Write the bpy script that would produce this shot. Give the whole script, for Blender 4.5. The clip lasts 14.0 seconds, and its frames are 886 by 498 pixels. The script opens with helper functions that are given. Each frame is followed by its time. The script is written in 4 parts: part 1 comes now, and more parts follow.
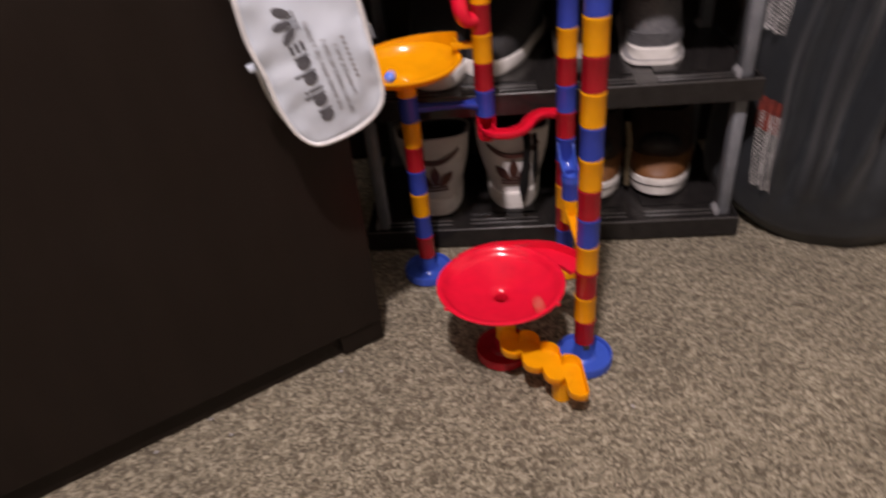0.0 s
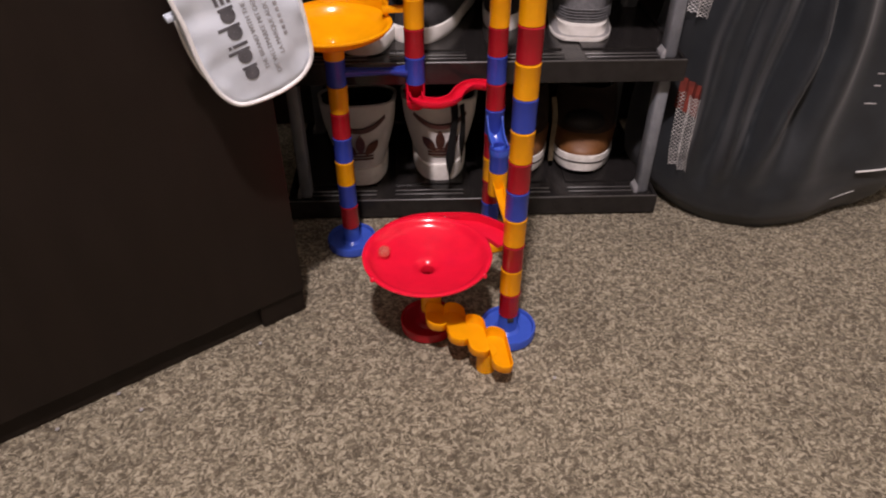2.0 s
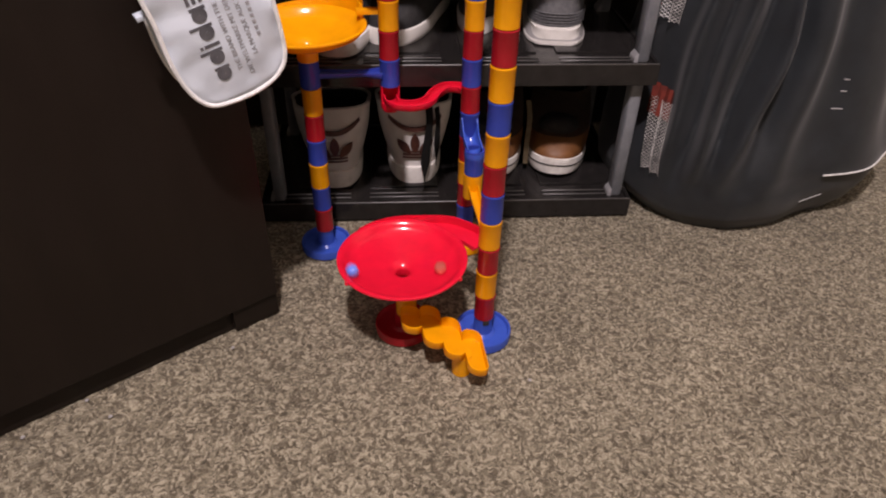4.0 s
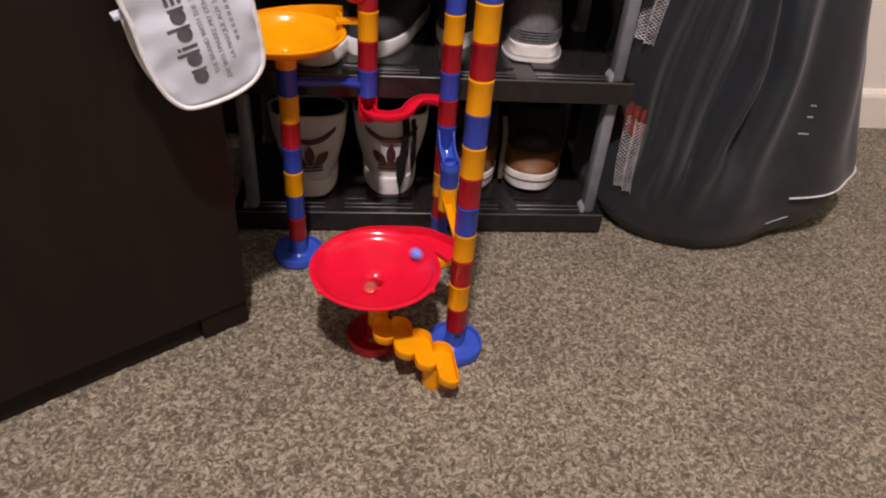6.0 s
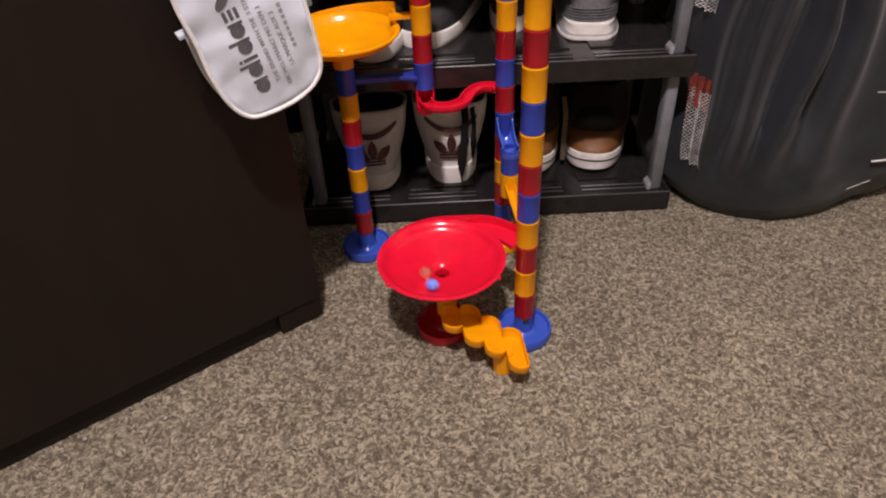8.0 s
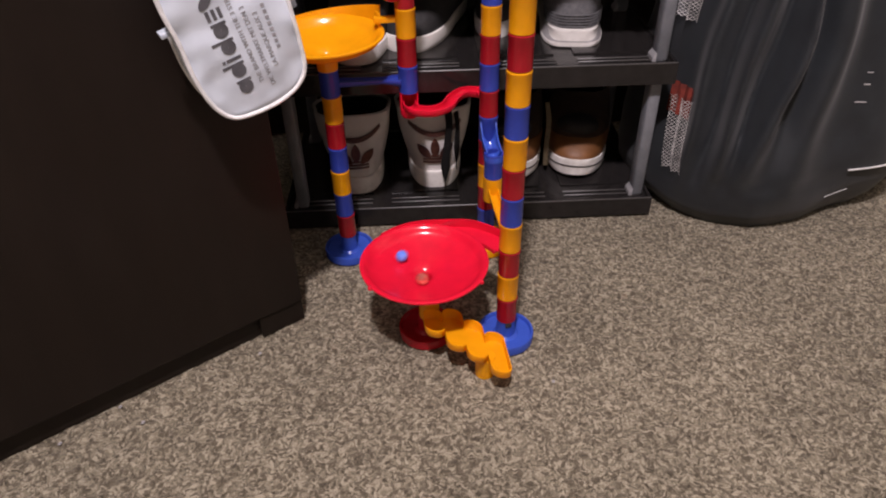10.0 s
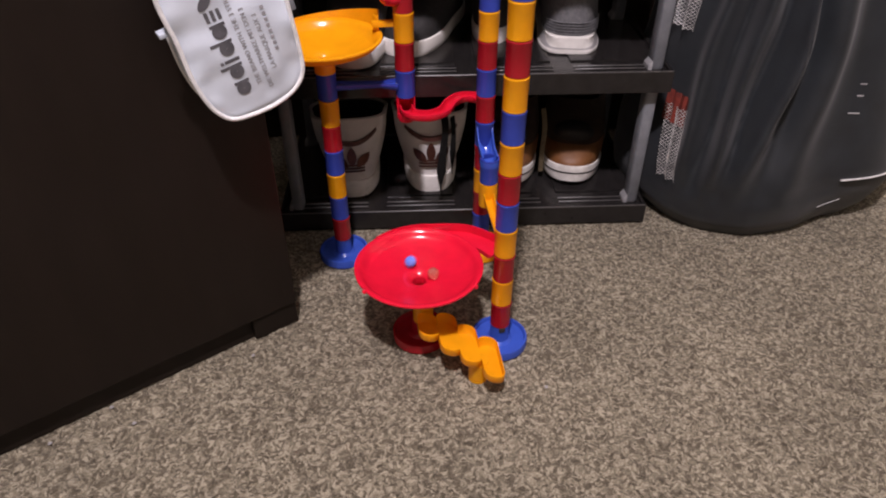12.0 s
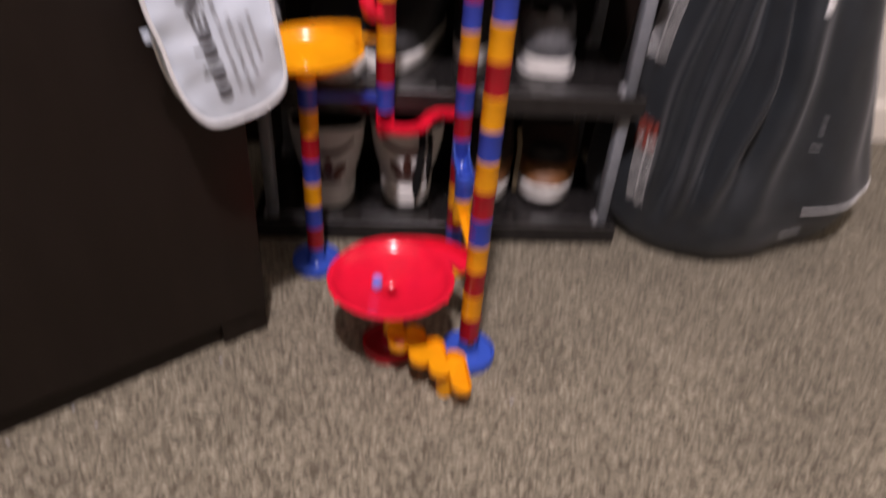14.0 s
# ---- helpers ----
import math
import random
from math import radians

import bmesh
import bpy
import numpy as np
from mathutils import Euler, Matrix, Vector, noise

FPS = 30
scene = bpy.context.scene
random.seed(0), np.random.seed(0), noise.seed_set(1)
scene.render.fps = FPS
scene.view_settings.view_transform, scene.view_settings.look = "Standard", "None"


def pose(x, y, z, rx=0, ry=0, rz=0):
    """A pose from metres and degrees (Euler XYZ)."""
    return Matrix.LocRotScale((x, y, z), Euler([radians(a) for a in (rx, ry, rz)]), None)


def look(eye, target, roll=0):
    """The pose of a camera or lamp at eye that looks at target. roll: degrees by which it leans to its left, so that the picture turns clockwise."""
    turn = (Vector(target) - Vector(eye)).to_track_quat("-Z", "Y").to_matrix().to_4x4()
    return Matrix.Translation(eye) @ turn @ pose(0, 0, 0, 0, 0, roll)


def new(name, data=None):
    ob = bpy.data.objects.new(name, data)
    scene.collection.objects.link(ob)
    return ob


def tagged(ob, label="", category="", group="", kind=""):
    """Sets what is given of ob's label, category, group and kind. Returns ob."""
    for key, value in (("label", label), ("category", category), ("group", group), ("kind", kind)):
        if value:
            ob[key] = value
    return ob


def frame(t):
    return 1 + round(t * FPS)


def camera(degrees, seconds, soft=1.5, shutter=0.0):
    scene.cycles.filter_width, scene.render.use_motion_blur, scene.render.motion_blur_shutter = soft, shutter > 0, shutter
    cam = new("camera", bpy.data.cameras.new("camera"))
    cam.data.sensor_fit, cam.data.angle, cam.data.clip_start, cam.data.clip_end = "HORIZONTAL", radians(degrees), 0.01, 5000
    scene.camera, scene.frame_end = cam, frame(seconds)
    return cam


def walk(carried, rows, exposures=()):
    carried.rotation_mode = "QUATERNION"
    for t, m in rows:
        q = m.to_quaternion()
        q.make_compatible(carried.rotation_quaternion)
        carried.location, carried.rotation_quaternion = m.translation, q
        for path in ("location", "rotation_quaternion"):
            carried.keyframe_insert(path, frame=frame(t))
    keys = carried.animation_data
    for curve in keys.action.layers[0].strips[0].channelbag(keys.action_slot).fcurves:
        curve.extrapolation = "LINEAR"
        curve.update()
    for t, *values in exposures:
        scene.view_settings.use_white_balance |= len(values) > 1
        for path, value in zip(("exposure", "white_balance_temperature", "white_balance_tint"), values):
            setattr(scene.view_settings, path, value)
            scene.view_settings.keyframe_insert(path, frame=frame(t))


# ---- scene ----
cam = camera(65.7, 14.0, soft=2.0, shutter=1.0)
PATH = [
    (0, (-0.02, -0.705, 0.693), (-0.414, 0.883, -0.457), -6.2),
    (0.1, (-0.022, -0.704, 0.688), (-0.389, 0.885, -0.469), -6.0),
    (0.5, (-0.026, -0.696, 0.688), (-0.364, 0.848, -0.538), -5.2),
    (1, (-0.036, -0.705, 0.685), (-0.305, 0.866, -0.523), -2.3),
    (1.5, (-0.037, -0.702, 0.679), (-0.236, 0.866, -0.546), -0.6),
    (2, (-0.037, -0.697, 0.682), (-0.184, 0.879, -0.541), 0.1),
    (4.5, (-0.038, -0.695, 0.679), (-0.082, 0.898, -0.53), 2.7),
    (5, (-0.038, -0.695, 0.676), (-0.047, 0.927, -0.495), 4.3),
    (5.5, (-0.039, -0.698, 0.677), (-0.034, 0.927, -0.489), 5.0),
    (6, (-0.04, -0.698, 0.676), (-0.035, 0.92, -0.5), 4.8),
    (6.5, (-0.035, -0.699, 0.678), (-0.061, 0.908, -0.513), 3.4),
    (7, (-0.031, -0.699, 0.685), (-0.119, 0.89, -0.527), 0.8),
    (7.5, (-0.03, -0.699, 0.689), (-0.198, 0.869, -0.541), -1.9),
    (8, (-0.032, -0.7, 0.69), (-0.229, 0.871, -0.532), -2.7),
    (8.5, (-0.033, -0.7, 0.689), (-0.211, 0.883, -0.52), -2.0),
    (11, (-0.034, -0.7, 0.688), (-0.171, 0.885, -0.525), -0.9),
    (11.5, (-0.035, -0.702, 0.689), (-0.167, 0.887, -0.518), -0.5),
    (12, (-0.035, -0.702, 0.688), (-0.162, 0.893, -0.512), 0.1),
    (12.5, (-0.035, -0.703, 0.69), (-0.152, 0.894, -0.509), 0.7),
    (13, (-0.034, -0.702, 0.687), (-0.146, 0.895, -0.512), 1.0),
    (13.5, (-0.034, -0.701, 0.686), (-0.134, 0.895, -0.514), 1.7),
    (13.8, (-0.035, -0.702, 0.688), (-0.116, 0.900, -0.507), 2.3),
    (13.9, (-0.038, -0.703, 0.689), (-0.090, 0.907, -0.496), 3.5),
    (13.967, (-0.038, -0.707, 0.690), (-0.0815, 0.910, -0.494), 4.27),
    (14, (-0.038, -0.713, 0.694), (-0.081, 0.913, -0.469), 4.3),
]
WHITE = [(0.0, -0.12, 6900, 10), (1.0, -0.08, 6900, 10), (1.8, 0.0, 6900, 10), (8.6, 0.0, 6900, 10), (10.9, 0.0, 6500, 10), (14.0, 0.0, 6500, 10)]   # the clip turns cooler
walk(cam, [(t, look(eye, target, roll)) for t, eye, target, roll in PATH], WHITE)

# ---- world and light ----
world = bpy.data.worlds.new("room_light")
scene.world = world
world.use_nodes = True
world.node_tree.nodes["Background"].inputs[0].default_value = (0.9, 0.95, 1.0, 1)
world.node_tree.nodes["Background"].inputs[1].default_value = 0.05

LAMP = (-0.10, -0.93, 2.25)
lamp_data = bpy.data.lights.new("ceiling_lamp_light", "AREA")
lamp_data.shape, lamp_data.size, lamp_data.energy = "DISK", 0.12, 48
lamp_data.color = (1.0, 0.875, 0.955)
lamp_light = new("ceiling_lamp_light", lamp_data)
lamp_light.matrix_world = look(LAMP, (0.12, 0.05, 0.2))
# the same lamp's light to the sides and the ceiling
side_data = bpy.data.lights.new("ceiling_lamp_side_light", "POINT")
side_data.shadow_soft_size, side_data.energy = 0.06, 33
side_data.color = (1.0, 0.875, 0.955)
side_light = new("ceiling_lamp_side_light", side_data)
side_light.matrix_world = pose(*LAMP)


# ---- materials ----
def material(name, colour, rough=0.5, metal=0.0, spec=0.5):
    m = bpy.data.materials.new(name)
    m.use_nodes = True
    b = m.node_tree.nodes["Principled BSDF"]
    b.inputs["Base Color"].default_value = (*colour, 1)
    b.inputs["Roughness"].default_value = rough
    b.inputs["Metallic"].default_value = metal
    b.inputs["Specular IOR Level"].default_value = spec
    return m


def node(m, kind, **inputs):
    n = m.node_tree.nodes.new(kind)
    for key, value in inputs.items():
        n.inputs[key.replace("_", " ")].default_value = value
    return n


def link(m, a, out, b, into):
    m.node_tree.links.new(a.outputs[out], b.inputs[into])


def shader(m):
    return m.node_tree.nodes["Principled BSDF"]


def coords(m, scale=(1, 1, 1)):
    t = node(m, "ShaderNodeTexCoord")
    p = node(m, "ShaderNodeMapping", Scale=scale)
    link(m, t, "Object", p, "Vector")
    return p


def mottle(m, colours, scale, detail=3.0, rough=0.6, stretch=(1, 1, 1), stops=None):
    """Base colour from a noise through a ramp of the given colours."""
    p = coords(m, stretch)
    n = node(m, "ShaderNodeTexNoise", Scale=scale, Detail=detail, Roughness=rough)
    link(m, p, "Vector", n, "Vector")
    r = node(m, "ShaderNodeValToRGB")
    stops = stops or [0.3 + 0.4 * i / (len(colours) - 1) for i in range(len(colours))]
    while len(r.color_ramp.elements) < len(colours):
        r.color_ramp.elements.new(0.5)
    for e, s, c in zip(r.color_ramp.elements, stops, colours):
        e.position, e.color = s, (*c, 1)
    link(m, n, "Fac", r, "Fac")
    link(m, r, "Color", shader(m), "Base Color")
    return n, p


def relief(m, scale, strength, distance=0.001, detail=3.0, stretch=(1, 1, 1)):
    p = coords(m, stretch)
    n = node(m, "ShaderNodeTexNoise", Scale=scale, Detail=detail)
    link(m, p, "Vector", n, "Vector")
    b = node(m, "ShaderNodeBump", Strength=strength, Distance=distance)
    link(m, n, "Fac", b, "Height")
    link(m, b, "Normal", shader(m), "Normal")
    return b


def uneven_gloss(m, low, high, scale):
    p = coords(m)
    n = node(m, "ShaderNodeTexNoise", Scale=scale, Detail=4.0)
    link(m, p, "Vector", n, "Vector")
    r = node(m, "ShaderNodeMapRange", From_Min=0.3, From_Max=0.7, To_Min=low, To_Max=high)
    link(m, n, "Fac", r, "Value")
    link(m, r, "Result", shader(m), "Roughness")


def plastic(name, colour, rough=0.2, through_light=0.25):
    m = material(name, colour, rough, 0, 0.5)
    dark = tuple(c * 0.88 for c in colour)
    mottle(m, [dark, colour], 40, 2)
    uneven_gloss(m, rough * 0.8, rough * 1.5, 60)
    thin = node(m, "ShaderNodeBsdfTranslucent", Color=(*colour, 1))
    both = node(m, "ShaderNodeMixShader", Fac=through_light)
    link(m, shader(m), "BSDF", both, 1)
    link(m, thin, "BSDF", both, 2)
    link(m, both, "Shader", m.node_tree.nodes["Material Output"], "Surface")
    return m


RED = plastic("red_plastic", (0.76, 0.010, 0.038), 0.16, 0.05)
RED_TUBE = plastic("dark_red_plastic", (0.40, 0.010, 0.020), 0.18, 0.14)
YELLOW = plastic("yellow_plastic", (1.0, 0.455, 0.008), 0.18, 0.26)
BLUE = plastic("blue_plastic", (0.045, 0.080, 0.50), 0.16)
LIGHT_BLUE = plastic("light_blue_plastic", (0.055, 0.125, 0.62), 0.15)
COLOURS = {"R": RED_TUBE, "Y": YELLOW, "B": BLUE}

CARPET = material("speckled_carpet", (0.2, 0.17, 0.14), 0.95, 0, 0.1)


def carpet_nodes(m):
    p = coords(m)
    warp = node(m, "ShaderNodeTexNoise", Scale=55.0, Detail=2.0)
    link(m, p, "Vector", warp, "Vector")
    add = node(m, "ShaderNodeVectorMath")
    add.operation = "MULTIPLY_ADD"
    add.inputs[1].default_value = (0.02, 0.02, 0.02)
    link(m, warp, "Color", add, 0)
    link(m, p, "Vector", add, 2)
    v = node(m, "ShaderNodeTexVoronoi", Scale=245.0)
    link(m, add, "Vector", v, "Vector")
    cells = node(m, "ShaderNodeSeparateColor")
    link(m, v, "Color", cells, "Color")
    r = node(m, "ShaderNodeValToRGB")
    tones = ((0.0, (0.058, 0.0480, 0.0325)), (0.3, (0.114, 0.0965, 0.0675)), (0.55, (0.208, 0.182, 0.129)), (0.8, (0.352, 0.317, 0.233)))
    while len(r.color_ramp.elements) < 4:
        r.color_ramp.elements.new(0.5)
    for e, (s, c) in zip(r.color_ramp.elements, tones):
        e.position, e.color = s, (*c, 1)
    n = node(m, "ShaderNodeTexNoise", Scale=185.0, Detail=3.0, Roughness=0.7)
    link(m, add, "Vector", n, "Vector")
    mix = node(m, "ShaderNodeMath")
    mix.operation = "MULTIPLY_ADD"
    mix.inputs[1].default_value = 0.55
    link(m, cells, "Red", mix, 0)
    half = node(m, "ShaderNodeMapRange", From_Min=0.3, From_Max=0.7, To_Min=-0.12, To_Max=0.5)
    link(m, n, "Fac", half, "Value")
    link(m, half, "Result", mix, 2)
    link(m, mix, "Value", r, "Fac")
    big = node(m, "ShaderNodeTexNoise", Scale=5.0, Detail=4.0)
    link(m, p, "Vector", big, "Vector")
    tone = node(m, "ShaderNodeMapRange", From_Min=0.3, From_Max=0.7, To_Min=0.86, To_Max=1.12)
    link(m, big, "Fac", tone, "Value")
    mul = node(m, "ShaderNodeVectorMath")
    mul.operation = "SCALE"
    link(m, r, "Color", mul, 0)
    link(m, tone, "Result", mul, "Scale")
    link(m, mul, "Vector", shader(m), "Base Color")
    bump = node(m, "ShaderNodeBump", Strength=0.8, Distance=0.002)
    fine = node(m, "ShaderNodeTexNoise", Scale=420.0, Detail=3.0)
    link(m, p, "Vector", fine, "Vector")
    link(m, fine, "Fac", bump, "Height")
    link(m, bump, "Normal", shader(m), "Normal")
    shader(m).inputs["Sheen Weight"].default_value = 0.15


carpet_nodes(CARPET)

DOOR = material("dark_brown_laminate", (0.011, 0.0075, 0.006), 0.42, 0, 0.24)
mottle(DOOR, [(0.0095, 0.0062, 0.0045), (0.013, 0.0088, 0.0065)], 10, 4, stretch=(3, 3, 0.5))
uneven_gloss(DOOR, 0.36, 0.5, 9)
WALL = material("cream_wall_paint", (0.72, 0.64, 0.5), 0.7)
mottle(WALL, [(0.81, 0.77, 0.68), (0.86, 0.82, 0.73)], 6)
relief(WALL, 220, 0.15)
SKIRT = material("cream_gloss_paint", (0.78, 0.70, 0.56), 0.35)
mottle(SKIRT, [(0.82, 0.77, 0.67), (0.86, 0.81, 0.71)], 20)
CEILING = material("white_ceiling_paint", (0.8, 0.79, 0.76), 0.9)
mottle(CEILING, [(0.77, 0.76, 0.73), (0.82, 0.81, 0.78)], 8)
BLACK = material("black_plastic", (0.010, 0.009, 0.009), 0.25, 0, 0.38)
mottle(BLACK, [(0.012, 0.0108, 0.0104), (0.0195, 0.0178, 0.0172)], 50)
uneven_gloss(BLACK, 0.12, 0.24, 30)
# glossy black ribs and lips; the grey base paints in their thin highlight lines
GLOSS_LIT = material("black_plastic_painted_highlight", (0.012, 0.011, 0.011), 0.05)
mottle(GLOSS_LIT, [(0.030, 0.028, 0.027), (0.055, 0.052, 0.050)], 60)
uneven_gloss(GLOSS_LIT, 0.34, 0.44, 25)
shader(GLOSS_LIT).inputs["Specular IOR Level"].default_value = 1.0
shader(GLOSS_LIT).inputs["Coat Weight"].default_value = 1.0
shader(GLOSS_LIT).inputs["Coat Roughness"].default_value = 0.42
GREY = material("grey_plastic", (0.17, 0.18, 0.19), 0.4)
mottle(GREY, [(0.13, 0.14, 0.155), (0.19, 0.20, 0.215)], 35)
SOCKET = material("pale_grey_plastic", (0.28, 0.28, 0.285), 0.45)
mottle(SOCKET, [(0.22, 0.22, 0.225), (0.31, 0.31, 0.315)], 70)
FABRIC = material("black_nylon_fabric", (0.014, 0.016, 0.019), 0.50, 0, 0.42)
mottle(FABRIC, [(0.0104, 0.0128, 0.0150), (0.0165, 0.0203, 0.0238)], 25)
relief(FABRIC, 5, 0.16, 0.03, 1.5, stretch=(2.0, 2.0, 0.8))
shader(FABRIC).inputs["Sheen Weight"].default_value = 0.10
NET = material("grey_white_netting", (0.45, 0.44, 0.42), 0.3)
mottle(NET, [(0.16, 0.157, 0.15), (0.74, 0.72, 0.69)], 75)
PIPING = material("white_reflective_piping", (0.75, 0.75, 0.74), 0.35)
mottle(PIPING, [(0.62, 0.62, 0.61), (0.82, 0.82, 0.81)], 90)
RED_CLOTH = material("red_cloth", (0.30, 0.03, 0.015), 0.8)
mottle(RED_CLOTH, [(0.085, 0.010, 0.006), (0.20, 0.024, 0.012)], 45)
POUCH = material("white_coated_fabric", (0.72, 0.71, 0.71), 0.42)
mottle(POUCH, [(0.57, 0.63, 0.70), (0.66, 0.72, 0.79)], 16)
relief(POUCH, 11, 0.9, 0.03, 1.5)
INK = material("dark_grey_print", (0.08, 0.08, 0.088), 0.55)
mottle(INK, [(0.06, 0.06, 0.068), (0.11, 0.11, 0.12)], 80)
INK_LIGHT = material("grey_print", (0.2, 0.2, 0.21), 0.55)
mottle(INK_LIGHT, [(0.22, 0.22, 0.235), (0.34, 0.34, 0.355)], 80)
LEATHER = material("white_leather", (0.62, 0.60, 0.58), 0.45)
mottle(LEATHER, [(0.54, 0.52, 0.50), (0.66, 0.64, 0.62)], 22)
relief(LEATHER, 350, 0.2, 0.0006)
RUBBER = material("white_rubber", (0.68, 0.66, 0.62), 0.5)
mottle(RUBBER, [(0.56, 0.54, 0.50), (0.80, 0.78, 0.74)], 30, stops=[0.25, 0.5])
DARK_BROWN = material("dark_brown_suede", (0.03, 0.016, 0.009), 0.8)
mottle(DARK_BROWN, [(0.024, 0.014, 0.009), (0.045, 0.026, 0.016)], 40)
SOLE_GREY = material("pale_grey_rubber", (0.36, 0.35, 0.35), 0.4)
mottle(SOLE_GREY, [(0.30, 0.29, 0.29), (0.42, 0.41, 0.41)], 40)
BROWN = material("brown_leather", (0.20, 0.085, 0.03), 0.55)
mottle(BROWN, [(0.12, 0.047, 0.013), (0.21, 0.088, 0.028)], 24)
relief(BROWN, 300, 0.25, 0.0008)
GREY_KNIT = material("grey_knit", (0.12, 0.12, 0.125), 0.85)
mottle(GREY_KNIT, [(0.09, 0.09, 0.095), (0.15, 0.15, 0.155)], 200)
relief(GREY_KNIT, 700, 0.5, 0.001)
BLACK_KNIT = material("black_knit", (0.012, 0.011, 0.011), 0.8)
mottle(BLACK_KNIT, [(0.011, 0.010, 0.010), (0.022, 0.021, 0.021)], 150)
relief(BLACK_KNIT, 700, 0.4, 0.001)
LINING = material("dark_lining", (0.012, 0.010, 0.010), 0.9)
mottle(LINING, [(0.018, 0.016, 0.016), (0.034, 0.030, 0.028)], 80)
MAROON = material("dark_maroon_print", (0.035, 0.012, 0.010), 0.5)
mottle(MAROON, [(0.06, 0.022, 0.018), (0.11, 0.042, 0.034)], 90)
LACE = material("black_cotton_lace", (0.006, 0.0055, 0.0055), 0.8, 0, 0.2)
mottle(LACE, [(0.004, 0.0038, 0.0038), (0.009, 0.0085, 0.0085)], 300)
STRAP = material("beige_webbing", (0.16, 0.12, 0.07), 0.8)
mottle(STRAP, [(0.075, 0.055, 0.03), (0.13, 0.10, 0.055)], 160)
FOIL = material("copper_foil_print", (0.12, 0.05, 0.04), 0.34, 0.75)
mottle(FOIL, [(0.10, 0.042, 0.034), (0.17, 0.075, 0.06)], 90)
BLUE_MARBLE = material("pale_blue_glass_marble", (0.12, 0.24, 0.85), 0.12)
mottle(BLUE_MARBLE, [(0.09, 0.2, 0.8), (0.2, 0.33, 0.9)], 130)
CLEAR_MARBLE = material("clear_reddish_marble", (1.0, 0.42, 0.34), 0.03)
shader(CLEAR_MARBLE).inputs["Transmission Weight"].default_value = 0.82
shader(CLEAR_MARBLE).inputs["IOR"].default_value = 1.45
LAMP_GLOW = material("lamp_glass", (0.9, 0.85, 0.75), 0.4)
shader(LAMP_GLOW).inputs["Emission Color"].default_value = (1.0, 0.9, 0.77, 1)
shader(LAMP_GLOW).inputs["Emission Strength"].default_value = 4.0


# ---- mesh tools ----
def mesh_of(name, bm, mat, smooth=True):
    bmesh.ops.recalc_face_normals(bm, faces=bm.faces[:])
    me = bpy.data.meshes.new(name)
    bm.to_mesh(me)
    bm.free()
    me.materials.append(mat)
    for f in me.polygons:
        f.use_smooth = smooth
    if smooth:
        me.set_sharp_from_angle(angle=radians(38))
    return me


def part(name, bm, mat, parent=None, label="", smooth=True, place=None):
    ob = new(name, bm if isinstance(bm, bpy.types.Mesh) else mesh_of(name, bm, mat, smooth))
    ob.parent = parent
    if place is not None:
        ob.matrix_basis = place
    return tagged(ob, label) if label else ob


def thing(name, place, label, category, group="", kind=""):
    ob = new(name)
    ob.empty_display_size = 0.05
    ob.matrix_basis = place
    return tagged(ob, label, category, group, kind)


def box(bm, size, centre=(0, 0, 0), bevel=0.0, turn=None):
    m = Matrix.Translation(centre) @ (turn or Matrix()) @ Matrix.Diagonal((*size, 1))
    made = bmesh.ops.create_cube(bm, size=1.0, matrix=m)
    if bevel:
        edges = list({e for v in made["verts"] for e in v.link_edges})
        bmesh.ops.bevel(bm, geom=edges, offset=bevel, segments=2, affect="EDGES", profile=0.6)
    return bm


def rings(bm, loops, cap_first=False, cap_last=False, closed=True):
    """A skin over loops of points, all of one length."""
    rows = [[bm.verts.new(p) for p in loop] for loop in loops]
    n = len(rows[0])
    for a, b in zip(rows, rows[1:]):
        for i in range(n if closed else n - 1):
            bm.faces.new((a[i], a[(i + 1) % n], b[(i + 1) % n], b[i]))
    if cap_first:
        bm.faces.new(rows[0])
    if cap_last:
        bm.faces.new(rows[-1])
    return rows


def lathe(profile, centre=(0, 0, 0), seg=40, bm=None):
    """A turned body: profile is a list of (radius, height)."""
    bm = bm or bmesh.new()
    loops = [[(centre[0] + r * math.cos(2 * math.pi * i / seg), centre[1] + r * math.sin(2 * math.pi * i / seg), centre[2] + z)
              for i in range(seg)] for r, z in profile]
    rings(bm, loops)
    return bm


def smooth_path(points, steps=8):
    """Catmull-Rom through the points."""
    p = [Vector(q) for q in points]
    p = [2 * p[0] - p[1]] + p + [2 * p[-1] - p[-2]]
    out = []
    for a, b, c, d in zip(p, p[1:], p[2:], p[3:]):
        for k in range(steps):
            t = k / steps
            out.append(0.5 * ((2 * b) + (c - a) * t + (2 * a - 5 * b + 4 * c - d) * t * t + (3 * b - a - 3 * c + d) * t ** 3))
    return out + [p[-2]]


def sweep(points, section, bm=None, caps=True, scale=None):
    """Section (side, up) carried along points; its up stays as near to z as it can."""
    bm = bm or bmesh.new()
    pts = [Vector(p) for p in points]
    loops = []
    for i, p in enumerate(pts):
        d = (pts[min(i + 1, len(pts) - 1)] - pts[max(i - 1, 0)]).normalized()
        side = d.cross(Vector((0, 0, 1)))
        side = side.normalized() if side.length > 1e-3 else Vector((1, 0, 0))
        up = side.cross(d).normalized()
        k = scale[i] if scale else 1.0
        loops.append([p + side * (a * k) + up * (b * k) for a, b in section])
    rings(bm, loops, caps, caps)
    return bm


